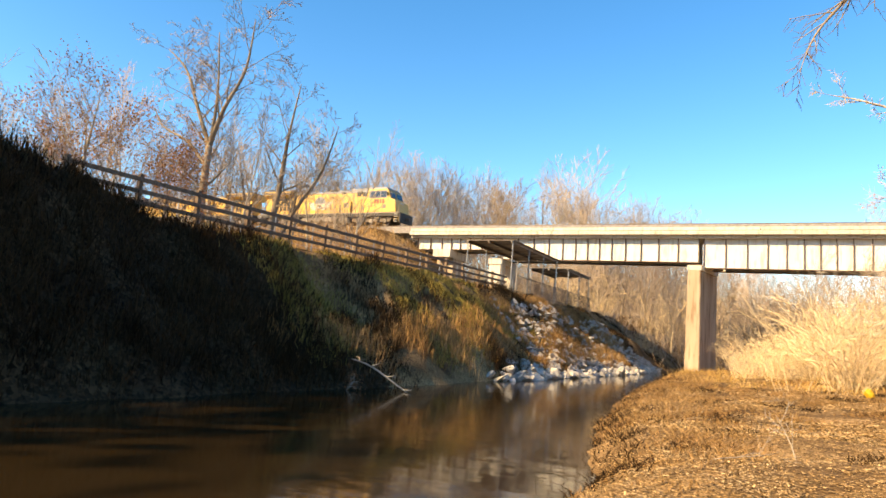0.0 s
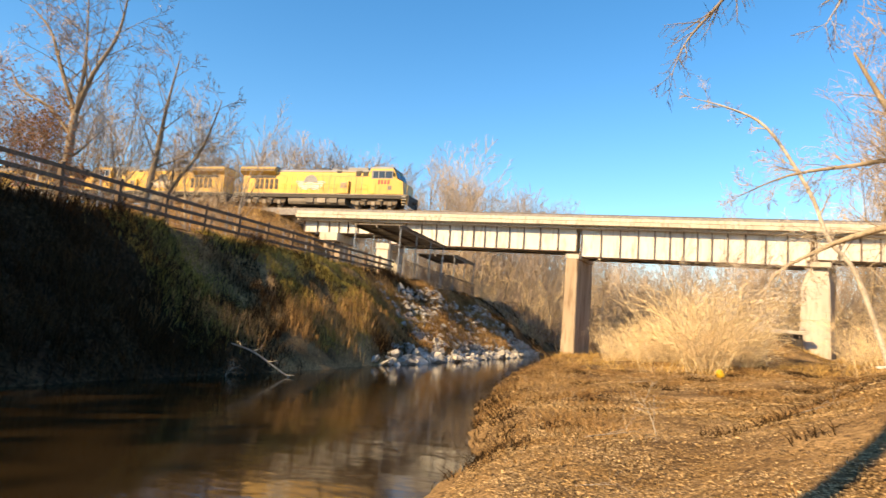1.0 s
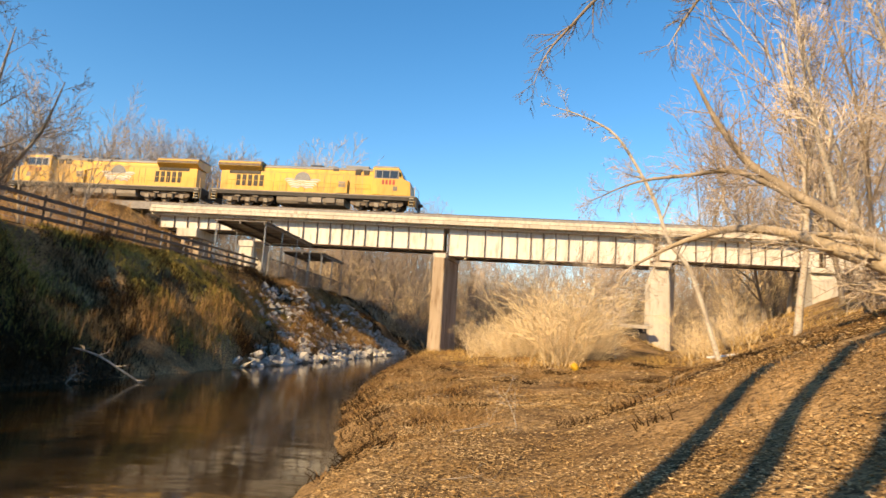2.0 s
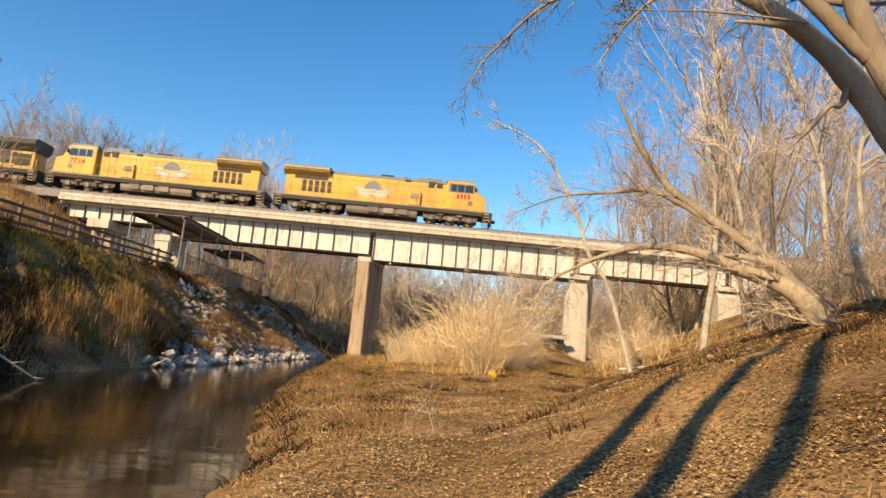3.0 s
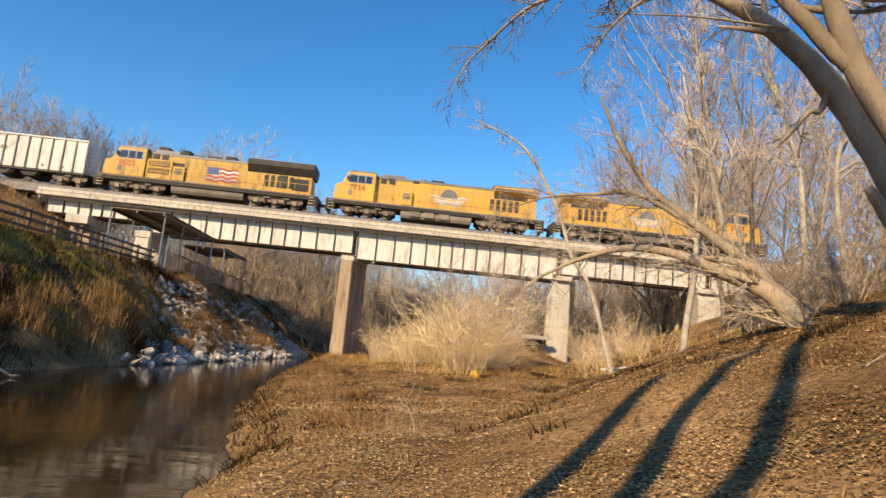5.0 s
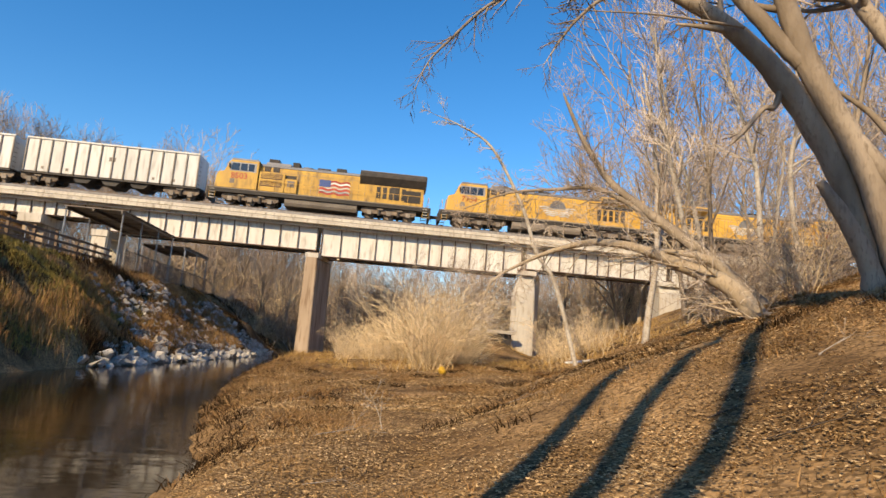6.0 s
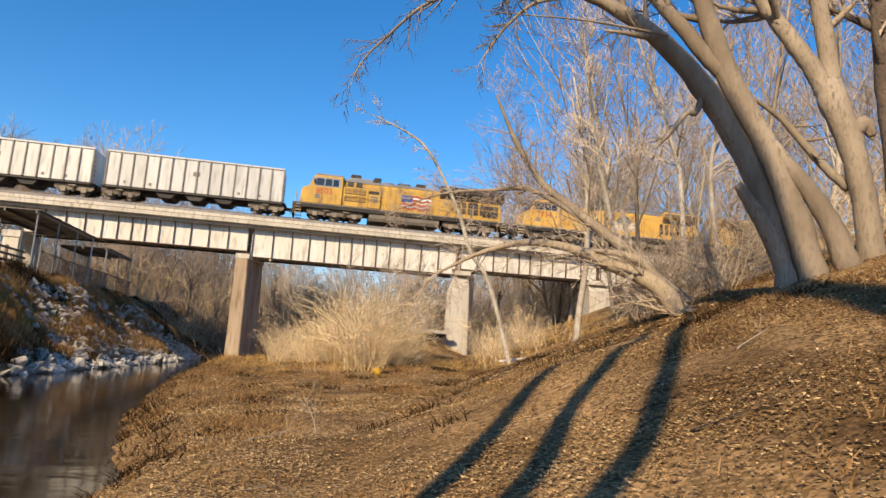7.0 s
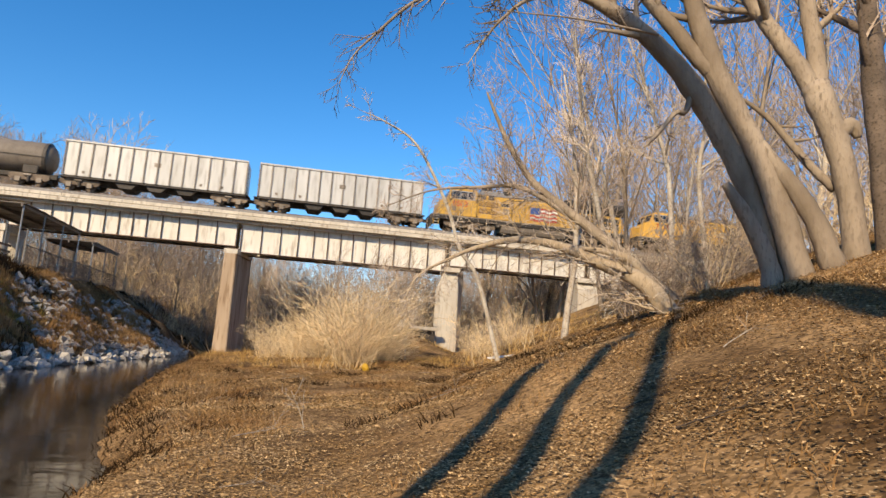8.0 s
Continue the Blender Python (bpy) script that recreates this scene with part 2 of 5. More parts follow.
def extrude(profile, axis, lo, hi, bevel=0.0):
    """A prism: a closed profile of (u, v) swept along x (u=y, v=z) or y (u=x, v=z) or z (u=x, v=y)."""
    bm = bmesh.new()
    place = {"x": lambda u, v, s: (s, u, v), "y": lambda u, v, s: (u, s, v), "z": lambda u, v, s: (u, v, s)}[axis]
    a = [bm.verts.new(place(u, v, lo)) for u, v in profile]
    b = [bm.verts.new(place(u, v, hi)) for u, v in profile]
    n = len(profile)
    bm.faces.new(a)
    bm.faces.new(b[::-1])
    for i in range(n):
        bm.faces.new((a[i], b[i], b[(i + 1) % n], a[(i + 1) % n]))
    bmesh.ops.recalc_face_normals(bm, faces=bm.faces)
    if bevel:
        bmesh.ops.bevel(bm, geom=list(bm.edges), offset=bevel, segments=2, affect="EDGES", profile=0.6)
    return bm


# ---- the lie of the land ----
def ease(x, pts):
    """Piecewise straight interpolation through (x, value) pairs."""
    return float(np.interp(x, [p[0] for p in pts], [p[1] for p in pts]))


LEFT = [(-40, -16), (0, -14.2), (7, -13.5), (13, -12.9), (23, -12.2), (38, -11.6), (50, -11.0), (77, -10.4), (95, -8), (120, 2), (160, 24), (300, 60)]
RIGHT = [(-40, -3.5), (0, -2.4), (7.5, -2.15), (9.2, -2.35), (12, -2.95), (17, -4.1), (30, -5.8), (48, -7.2), (56, -7.4), (77, -5.0), (95, 0), (120, 12), (160, 34), (300, 70)]
TOE = [(-40, 0.6), (9, 0.6), (33, 8.9), (62, 14.2), (110, 26), (200, 60)]


def ground_z(x, y):
    xl = ease(y, LEFT) + 0.45 * noise.noise((y * 0.4, 3.0, 0.0))
    xr = ease(y, RIGHT) + 0.4 * noise.noise((y * 0.45, 8.0, 0.0)) + 0.18 * noise.noise((y * 1.6, 8.0, 0.0))
    n1 = noise.noise((x * 0.14, y * 0.14, 0.0))
    n2 = noise.noise((x * 0.6, y * 0.6, 5.0))
    n3 = noise.noise((x * 2.1, y * 2.1, 9.0))
    if x <= xl:                                   # far bank with the trail on top
        d = xl - x
        rise = min(1.0, d / 2.0)
        top = ease(y, [(-40, 6.2), (9, 6.1), (11.5, 5.75), (14.5, 5.05), (45, 5.5), (200, 5.5)])
        z = min(top * min(1.0, d / (xl + 18.3)) ** 1.08 + 0.12 * min(1, d), top + 0.004 * max(0.0, -22 - x) * 10)
        flat = max(0.0, min(1.0, (x + 18.6) / 1.2))      # no lumps on the trail
        n4 = noise.noise((x * 0.33, y * 0.33, 2.0))
        z += rise * flat * (0.6 * math.exp(-((x + 15.2) / 2.2) ** 2 - ((y - 31.0) / 4.5) ** 2) - 0.7 * math.exp(-((x + 15.5) / 2.0) ** 2 - ((y - 21.5) / 3.0) ** 2))
        z += rise * (flat * (0.4 * n1 + 0.75 * n4 + 0.42 * n2 + 0.14 * n3) + (1 - flat) * 0.05 * n2)
    elif x >= xr:                                 # near bank
        d = x - xr
        hump = 2.3 * math.exp(-((x - 8.0) ** 2 / 14 + (y - 58) ** 2 / 22))
        toe = ease(y, TOE)
        rise = min(1.0, d / 1.5)
        z = 0.42 * min(1, d / 0.8) + 0.055 * d + 0.36 * max(0.0, min(x - toe, 18)) + 0.05 * max(0.0, min(x - toe - 18, 30)) + hump
        z += rise * (0.14 * n1 + 0.08 * n2 + 0.012 * n3) * (1 + 0.03 * abs(y))
    else:
        d = min(x - xl, xr - x)
        z = -min(0.9, 0.5 * d)
    if x < -33.0 or x > 44.0:                     # railway embankment
        e = 13.25 - 0.58 * max(0.0, abs(y - 64.7) - 4.2) - 0.58 * max(0.0, x + 40.0 if x < 0 else 45.5 - x)
        z = max(z, e + 0.25 * n2 + 0.1 * n3)
    z += 0.06 * max(0.0, min(y - 78, 110)) * (1.0 if not xl < x < xr else 0.0)
    far = max(0.0, math.hypot(x, y) - 150) / 300
    return z * (1 - min(1, far)) + min(1, far) * 9.0


def build_ground():
    xs = np.unique(np.concatenate([np.linspace(-30, 22, 190), -30 - np.geomspace(0.6, 2500, 46), 22 + np.geomspace(0.6, 2500, 46)]))
    ys = np.unique(np.concatenate([np.linspace(-6, 84, 300), -6 - np.geomspace(0.8, 2500, 26), 84 + np.geomspace(0.8, 2500, 44)]))
    verts = [(x, y, ground_z(x, y)) for y in ys for x in xs]
    w = len(xs)
    faces = [(j * w + i, j * w + i + 1, (j + 1) * w + i + 1, (j + 1) * w + i) for j in range(len(ys) - 1) for i in range(w - 1)]
    me = bpy.data.meshes.new("ground")
    me.from_pydata(verts, [], faces)
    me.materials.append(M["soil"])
    me.materials.append(M["shaded_soil"])
    for p in me.polygons:                         # shade of the far bank's near stretch, put into the soil colour
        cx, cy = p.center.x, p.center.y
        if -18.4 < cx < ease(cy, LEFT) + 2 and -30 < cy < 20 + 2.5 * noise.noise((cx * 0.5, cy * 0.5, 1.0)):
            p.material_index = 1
    me.shade_smooth()
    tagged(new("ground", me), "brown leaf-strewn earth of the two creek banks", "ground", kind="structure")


build_ground()
bm = bmesh.new()
bmesh.ops.create_grid(bm, x_segments=1, y_segments=1, size=1)
bmesh.ops.transform(bm, verts=bm.verts, matrix=Matrix.LocRotScale((0, 60, 0), None, (70, 160, 1)))
tagged(part("water", bm, M["water"]), "dark brown slow creek water with faint ripples", "water", kind="structure")
bm = bmesh.new()
prev = None
for y in np.linspace(-30, 90, 60):
    row = [bm.verts.new((x, y, ground_z(x, y) + 0.06)) for x in (-21.9, -21, -20, -18.9)]
    if prev:
        for i in range(3):
            bm.faces.new((prev[i], prev[i + 1], row[i + 1], row[i]))
    prev = row
tagged(part("path", bm, M["trail"], smooth=True), "gravel trail along the top of the far bank", "trail", kind="structure")


M["pier_stained"] = material("rust_streaked_concrete", (0.56, 0.44, 0.32), (0.36, 0.26, 0.17), 0.9, 0.9, 0.25, fine=4, c=(0.22, 0.14, 0.08), spread=0.05, stretch=(1, 1, 0.12))
M["pier_pale"] = material("pale_streaked_concrete", (0.62, 0.57, 0.48), (0.54, 0.48, 0.40), 0.9, 0.9, 0.25, fine=4, c=(0.42, 0.35, 0.27), spread=0.05, stretch=(1, 1, 0.12))

# ---- the bridge ----
NEAR, FAR = 62.5, 66.9                    # the deck's two edges
SPANS = [(-36.5, -26.8, 11.2), (-26.4, -6.75, 10.25), (-6.55, 13.3, 9.75), (13.5, 28.2, 10.35), (28.4, 44.5, 10.35)]
bridge = thing("railway_bridge", "pale steel plate girder railway bridge with concrete deck", "bridge", kind="structure")
deck = part("deck", box(-37.0, 47.0, NEAR + 0.3, FAR - 0.3, 12.45, 13.25), M["concrete"], bridge, "weathered concrete deck trough")
for y0, y1, s in ((NEAR, NEAR + 0.32, -1), (FAR - 0.32, FAR, 1)):
    x = -37.0
    while x < 46.9:
        x2 = min(x + 5.03, 47.0)
        part("curb", box(x + 0.012, x2 - 0.012, y0, y1, 13.12, 13.42, 0.025), M["concrete"], bridge)
        x = x2
    part("ledge", box(-37.0, 47.0, min(y0, y1) + (-0.16 if s < 0 else 0.02), max(y0, y1) + (-0.02 if s < 0 else 0.16), 12.70, 13.06, 0.02), M["concrete"], bridge)
for x0, x1, zb in SPANS:
    for yg, s in ((NEAR + 0.95, -1), (FAR - 0.95, 1)):
        web = part("girder", box(x0 + 0.05, x1 - 0.05, yg - 0.02, yg + 0.02, zb + 0.05, 12.7), M["girder"], bridge, "pale painted steel plate girder")
        part("bottom_flange", box(x0 + 0.05, x1 - 0.05, yg - 0.24, yg + 0.24, zb - 0.03, zb + 0.05, 0.01), M["rust"], web, "rust-brown lower flange")
        part("top_flange", box(x0 + 0.05, x1 - 0.05, yg - 0.24, yg + 0.24, 12.62, 12.7, 0.01), M["girder"], web)
        n = round((x1 - x0) / 1.48)
        for i in range(n + 1):
            u = i / n
            x = x0 + 0.12 + (x1 - x0 - 0.24) * (u + 0.035 * math.sin(2 * math.pi * u))
            part("stiffener", box(x - 0.035, x + 0.035, yg + s * 0.02 - (0.16 if s < 0 else 0), yg + s * 0.02 + (0.16 if s > 0 else 0), zb + 0.05, 12.62), M["rust"], web)


def pier(name, x0, x1, zbase, ztop, label, skew, nose, mat=None):
    """A wall pier: long across the bridge and skewed, with a battered front."""
    p = thing(name, label, "bridge pier", kind="structure")
    bm = bmesh.new()
    ya, yb = NEAR - 0.1, FAR + 0.4
    h = ztop - zbase
    rings = []
    for z, grow, front in ((zbase - 1.5, 0.16, 0.3), (zbase + h * 0.25, 0.1, 0.18), (ztop - nose, 0.05, 0.1), (ztop - 0.45, 0.0, 0.1 + (0.0 if nose < 1 else -0.55))):
        left = 0.0 if nose < 2 or z < ztop - 1 else 0.75           # the sloped nose
        rings.append([bm.verts.new(v) for v in ((x0 - grow + left, ya - front, z), (x1 + grow, ya - front, z), (x1 + grow + skew, yb + front, z), (x0 - grow + skew + left, yb + front, z))])
    for a, b in zip(rings, rings[1:]):
        for i in range(4):
            bm.faces.new((a[i], a[(i + 1) % 4], b[(i + 1) % 4], b[i]))
    bm.faces.new(rings[-1])
    bm.faces.new(rings[0][::-1])
    bmesh.ops.recalc_face_normals(bm, faces=bm.faces)
    bmesh.ops.bevel(bm, geom=list(bm.edges), offset=0.06, segments=2, affect="EDGES")
    part("shaft", bm, mat or M["concrete"], p)
    nx = x0 + (0.75 if nose >= 2 else 0.0)
    part("cap", extrude([(nx - 0.12, ya - 0.1), (x1 + 0.12, ya - 0.1), (x1 + 0.12 + skew, yb + 0.15), (nx - 0.12 + skew, yb + 0.15)], "z", ztop - 0.45, ztop - 0.02, 0.03), M["concrete"], p)
    for yg in (NEAR + 0.95, FAR - 0.95):
        part("bearing", box((x0 + x1) / 2 - 0.55, (x0 + x1) / 2 + 0.55, yg - 0.2, yg + 0.2, ztop - 0.02, ztop + 0.2, 0.02), M["rust"], p)
    return p


pier("bridge_pier", -7.6, -6.6, 0.0, 9.9, "rust-stained concrete pier at the water's edge", 0.95, 0.5, M["pier_stained"])
pier("bridge_pier", 12.3, 14.4, 2.3, 10.1, "pale concrete pier with a sloped nose, in dry brush", 1.6, 2.2, M["pier_pale"])
pier("bridge_pier", 27.0, 29.6, 6.4, 10.3, "low stained concrete pier on the bank", 0.9, 1.2, M["pier_pale"])
ab = thing("abutment", "pale concrete abutment at the top of the far bank", "abutment", kind="structure")
part("column", box(-27.2, -25.9, NEAR + 0.0, NEAR + 1.3, 4.5, 10.2, 0.05), M["concrete"], ab)
part("column", box(-27.2, -25.9, FAR - 1.3, FAR, 4.5, 10.2, 0.05), M["concrete"], ab)
part("cross_beam", box(-27.3, -25.8, NEAR - 0.1, FAR + 0.1, 9.6, 10.2, 0.04), M["concrete"], ab)
part("end_block", box(-33.9, -31.8, NEAR - 0.1, FAR + 0.3, 10.3, 11.15, 0.05), M["concrete"], ab)
part("end_wall", box(-33.9, -31.9, NEAR + 1.0, FAR - 0.6, 4.8, 10.3, 0.05), M["pier_stained"], ab)
ab2 = thing("abutment", "pale concrete abutment on the near bank", "abutment", kind="structure")
part("wall", box(44.4, 46.5, NEAR - 0.2, FAR + 0.4, 5.0, 12.4, 0.05), M["concrete"], ab2)

track = thing("railway_track", "steel rails on dark ties and grey ballast", "track", kind="structure")
part("ballast", extrude([(62.9, 13.0), (66.5, 13.0), (66.3, 13.78), (63.1, 13.78)], "x", -160, 160), M["ballast"], track)
for y in (63.95, 65.45):
    part("rail", extrude([(y - 0.07, 13.84), (y + 0.07, 13.84), (y + 0.07, 13.86), (y + 0.012, 13.89), (y + 0.012, 13.95), (y + 0.037, 13.96), (y + 0.037, 14.0),
                          (y - 0.037, 14.0), (y - 0.037, 13.96), (y - 0.012, 13.95), (y - 0.012, 13.89), (y - 0.07, 13.86)], "x", -160, 160), M["rail"], track)
tie_mesh = mesh_of("tie", box(-0.11, 0.11, 63.4, 66.0, 13.7, 13.85, 0.015), M["tie"])
for i in range(150):
    o = part("tie", tie_mesh, None, track)
    o.location.x = -45 + i * 0.62


# ---- the train ----
def bogie(parent, x, axles=3, gap=1.9, r=0.53):
    half = gap * (axles - 1) / 2
    lo, hi = x - half - 0.8, x + half + 0.8
    prof = [(lo, 0.62), (lo + 0.25, 0.45), (hi - 0.25, 0.45), (hi, 0.62), (hi, 0.98), (hi - 0.4, 1.05), (lo + 0.4, 1.05), (lo, 0.98)]
    t = part("bogie", extrude(prof, "y", -1.16, -0.96, 0.03), M["truck"], parent, "oily brown bogie frame")
    part("side_frame", extrude(prof, "y", 0.96, 1.16, 0.03), M["truck"], t)
    part("bolster", box(x - half - 0.4, x + half + 0.4, -0.95, 0.95, 0.5, 1.1, 0.03), M["black"], t)
    for i in range(axles):
        xa = x - half + i * gap
        for s in (-1, 1):
            bm = rod((xa, s * 0.70, r), (xa, s * 0.84, r), r, 28)
            add_rod(bm, (xa, s * 0.84, r), (xa, s * 0.88, r), r * 0.45, 16)
            part("wheel", bm, M["truck"], t)
            part("axle_box", box(xa - 0.22, xa + 0.22, s * 1.18 - 0.09, s * 1.18 + 0.09, r - 0.2, r + 0.24, 0.04), M["tank_grey"], t)
        part("axle", rod((xa, -0.7, r), (xa, 0.7, r), 0.09, 8), M["rail"], t)
        if i < axles - 1:
            for s in (-1, 1):
                part("spring", rod((xa + gap / 2, s * 1.22, 0.28), (xa + gap / 2, s * 1.22, 0.8), 0.13, 10), M["black"], t)
                part("brake_cylinder", rod((xa + gap / 2 - 0.4, s * 1.26, 0.9), (xa + gap / 2 + 0.2, s * 1.26, 0.9), 0.1, 8), M["tank_grey"], t)
    return t


def handrail(parent, x0, x1, y, z, n, h=1.0):
    part("handrail", rod((x0, y, z + h), (x1, y, z + h), 0.022, 5), M["yellow"], parent)
    for i in range(n):
        x = x0 + (x1 - x0) * i / (n - 1)
        part("stanchion", rod((x, y, z), (x, y, z + h), 0.02, 5), M["yellow"], parent)


def number_text(parent, body, x, y, z, size, mat, flip):
    cu = bpy.data.curves.new("number", "FONT")
    cu.body, cu.size, cu.extrude, cu.align_x = body, size, 0.004, "CENTER"
    tmp = bpy.data.objects.new("number", cu)
    scene.collection.objects.link(tmp)
    dg = bpy.context.evaluated_depsgraph_get()
    me = bpy.data.meshes.new_from_object(tmp.evaluated_get(dg))
    bpy.data.objects.remove(tmp)
    me.materials.clear()
    me.materials.append(mat)
    o = part("number", me, mat, parent, "red painted road number")
    o.matrix_basis = pose(x, y, z, 90, 0, 180 if flip else 0)
    return o


def emblem(parent, x, y, z, flag, s):
    """Waving stripes across a plain shield or canton."""
    for k in range(7 if flag else 5):
        bm = bmesh.new()
        pa, pb = [], []
        for i in range(21):
            u = i / 20
            px = x + s * (u - 0.5) * (3.0 if flag else 3.7 - 0.35 * k)
            pz = z + (0.55 if flag else 0.3) - k * 0.2 + 0.07 * math.sin(u * 16) - (0.0 if flag else 0.25 * abs(u - 0.5))
            pa.append(bm.verts.new((px, y, pz)))
            pb.append(bm.verts.new((px, y, pz - (0.165 if flag else 0.13))))
        for i in range(20):
            bm.faces.new((pa[i], pa[i + 1], pb[i + 1], pb[i]))
        part("stripe", bm, (M["red"] if k % 2 == 0 else M["white"]) if flag else M["white"], parent)
    if flag:
        part("canton", extrude([(x - 1.5 * s, z - 0.1), (x - 0.4 * s, z - 0.1), (x - 0.4 * s, z + 0.6), (x - 1.5 * s, z + 0.6)], "y", y - 0.004, y + 0.006), M["blue"], parent)
    else:
        arc = [(x + s * 0.85 * math.cos(math.pi * k / 12), z + 0.1 + 0.85 * math.sin(math.pi * k / 12)) for k in range(13)]
        part("shield", extrude(arc, "y", y - 0.004, y + 0.004), M["grey"], parent)


def locomotive(label, road, paint, flag, style, seen):
    """A six-axle diesel, cab towards +x, origin on the rails at mid-length. seen: the side (y sign) that faces the creek."""
    t = thing("locomotive", label, "locomotive", group="locomotives of the train")
    paint, grime = M[paint], M["black"]
    part("underframe", box(-10.6, 10.6, -1.5, 1.5, 1.05, 1.52, 0.04), grime, t, "grimy black underframe and walkway")
    part("sill_stripe", box(-10.58, 10.58, -1.53, 1.53, 1.40, 1.50, 0.01), M["tank_grey"], t)
    # long hood
    hood = part("hood", extrude([(-0.98, 1.52), (0.98, 1.52), (0.98, 3.9), (0.78, 4.18), (-0.78, 4.18), (-0.98, 3.9)], "x", -9.2, 6.2, 0.03), paint, t, "yellow engine hood with door seams")
    part("hood_roof", extrude([(-0.93, 4.06), (0.93, 4.06), (0.86, 4.28), (0.6, 4.40), (-0.6, 4.40), (-0.86, 4.28)], "x", -9.1, 6.1, 0.03), M["grey"], hood, "grey roof strip")
    for s in (-1, 1):
        for i in range(15):
            x = -4.2 + i * 0.66
            part("door_seam", box(x - 0.012, x + 0.012, s * 0.985 - 0.012, s * 0.985 + 0.012, 1.75, 3.5), M["tank_grey"], hood)
        part("seam", box(-9.0, 6.1, s * 0.985 - 0.01, s * 0.985 + 0.01, 3.56, 3.585), M["tank_grey"], hood)
        for i in range(5):
            x = -8.0 + i * 0.62
            part("grille", box(x - 0.2, x + 0.2, s * 0.99 - 0.03, s * 0.99 + 0.03, 2.05, 3.2, 0.02), grime, hood, "black louvred grille")
        part("blower_box", box(2.4, 3.6, min(s * 0.95, s * 1.25), max(s * 0.95, s * 1.25), 1.6, 3.0, 0.05), paint, hood)
        part("vent", box(2.65, 3.35, s * 1.26 - 0.02, s * 1.26 + 0.02, 2.2, 2.8, 0.02), M["tank_grey"], hood)
        for x in (5.4, 4.55):
            part("intake", box(x - 0.3, x + 0.3, s * 0.93 - 0.1, s * 0.93 + 0.1, 3.62, 4.1, 0.02), grime, hood)
    # radiator end
    if style == "a":
        rad = part("radiator", extrude([(-1.0, 3.62), (1.0, 3.62), (1.5, 4.0), (1.5, 4.3), (1.3, 4.5), (-1.3, 4.5), (-1.5, 4.3), (-1.5, 4.0)], "x", -10.1, -5.6, 0.04), paint, t, "overhanging radiator wings")
        part("radiator_roof", extrude([(-1.34, 4.48), (1.34, 4.48), (1.25, 4.6), (-1.25, 4.6)], "x", -10.15, -5.5, 0.03), M["grey"], rad)
        for s in (-1, 1):
            part("shutter", box(-10.05, -5.65, s * 1.505 - 0.015, s * 1.505 + 0.015, 4.03, 4.29), M["truck"], rad, "brown radiator shutters")
            part("screen", box(-9.0, -5.7, s * 1.0 - 0.02, s * 1.0 + 0.02, 3.3, 3.62), grime, rad)
        part("end_hood", extrude([(-0.98, 1.52), (0.98, 1.52), (0.98, 3.6), (-0.98, 3.6)], "x", -9.9, -9.15, 0.05), paint, t)
    else:
        rad = part("radiator", extrude([(-1.0, 3.35), (1.0, 3.35), (1.52, 4.05), (1.52, 4.35), (1.35, 4.62), (-1.35, 4.62), (-1.52, 4.35), (-1.52, 4.05)], "x", -10.2, -3.6, 0.04), grime, t, "dark flared radiator hood")
        part("radiator_roof", box(-10.1, -3.7, -1.1, 1.1, 4.6, 4.72, 0.03), M["grey"], rad)
        part("end_hood", extrude([(-0.98, 1.52), (0.98, 1.52), (0.98, 3.6), (-0.98, 3.6)], "x", -10.0, -9.15, 0.05), paint, t)
        for s in (-1, 1):
            part("screen", box(-9.7, -8.1, s * 0.99 - 0.03, s * 0.99 + 0.03, 1.9, 3.1, 0.02), grime, hood)
        for s in (-1, 1):
            side = part("grille_box", box(3.6, 6.1, min(s * 0.9, s * 1.32), max(s * 0.9, s * 1.32), 1.56, 3.45, 0.04), paint, t, "louvred side box behind the cab")
            for z0, z1 in ((2.05, 2.62), (2.78, 3.35)):
                part("grille", box(3.85, 5.9, s * 1.33 - 0.02, s * 1.33 + 0.02, z0, z1, 0.02), M["rust"], side)
                for k in range(4):
                    z = z0 + 0.1 + k * 0.12
                    part("louvre", box(3.9, 5.85, s * 1.35 - 0.015, s * 1.35 + 0.015, z, z + 0.05), paint, side)
            # Flat black plates paint the dark of a recess and an opening.
            part("recess_door", box(2.55, 3.5, s * 0.99 - 0.02, s * 0.99 + 0.02, 1.6, 3.4, 0.02), grime, hood, "black plate for the dark of a recess")
            part("side_opening", box(-7.6, -6.7, s * 0.99 - 0.02, s * 0.99 + 0.02, 2.0, 3.3, 0.02), grime, hood)
        for x0, x1, h in ((4.4, 5.4, 4.95), (2.4, 3.1, 4.85), (-2.2, -1.2, 4.7)):
            part("roof_box", box(x0, x1, -0.7, 0.7, 4.3, h, 0.05), grime, t)
    part("exhaust_stack", box(-0.6, 0.7, -0.4, 0.4, 4.3, 4.62, 0.05), grime, t)
    part("dynamic_brake", box(3.2, 5.6, -0.85, 0.85, 4.25, 4.58, 0.06), M["grey"], t)
    part("air_conditioner", box(6.6, 7.6, -0.5, 0.5, 4.5, 4.72, 0.05), M["grey"], t)
    part("fan_housing", rod((1.6, 0, 4.28), (1.6, 0, 4.52), 0.6, 20), M["grey"], t)
    part("antenna", box(7.9, 8.3, -0.3, 0.3, 4.5, 4.62, 0.03), M["white"], t)
    # cab and nose
    cab = part("cab", extrude([(6.15, 1.52), (10.15, 1.52), (10.0, 2.95), (9.35, 3.2), (8.95, 4.15), (8.75, 4.32), (6.15, 4.32)], "y", -1.5, 1.5, 0.06), paint, t, "yellow cab with sloped nose")
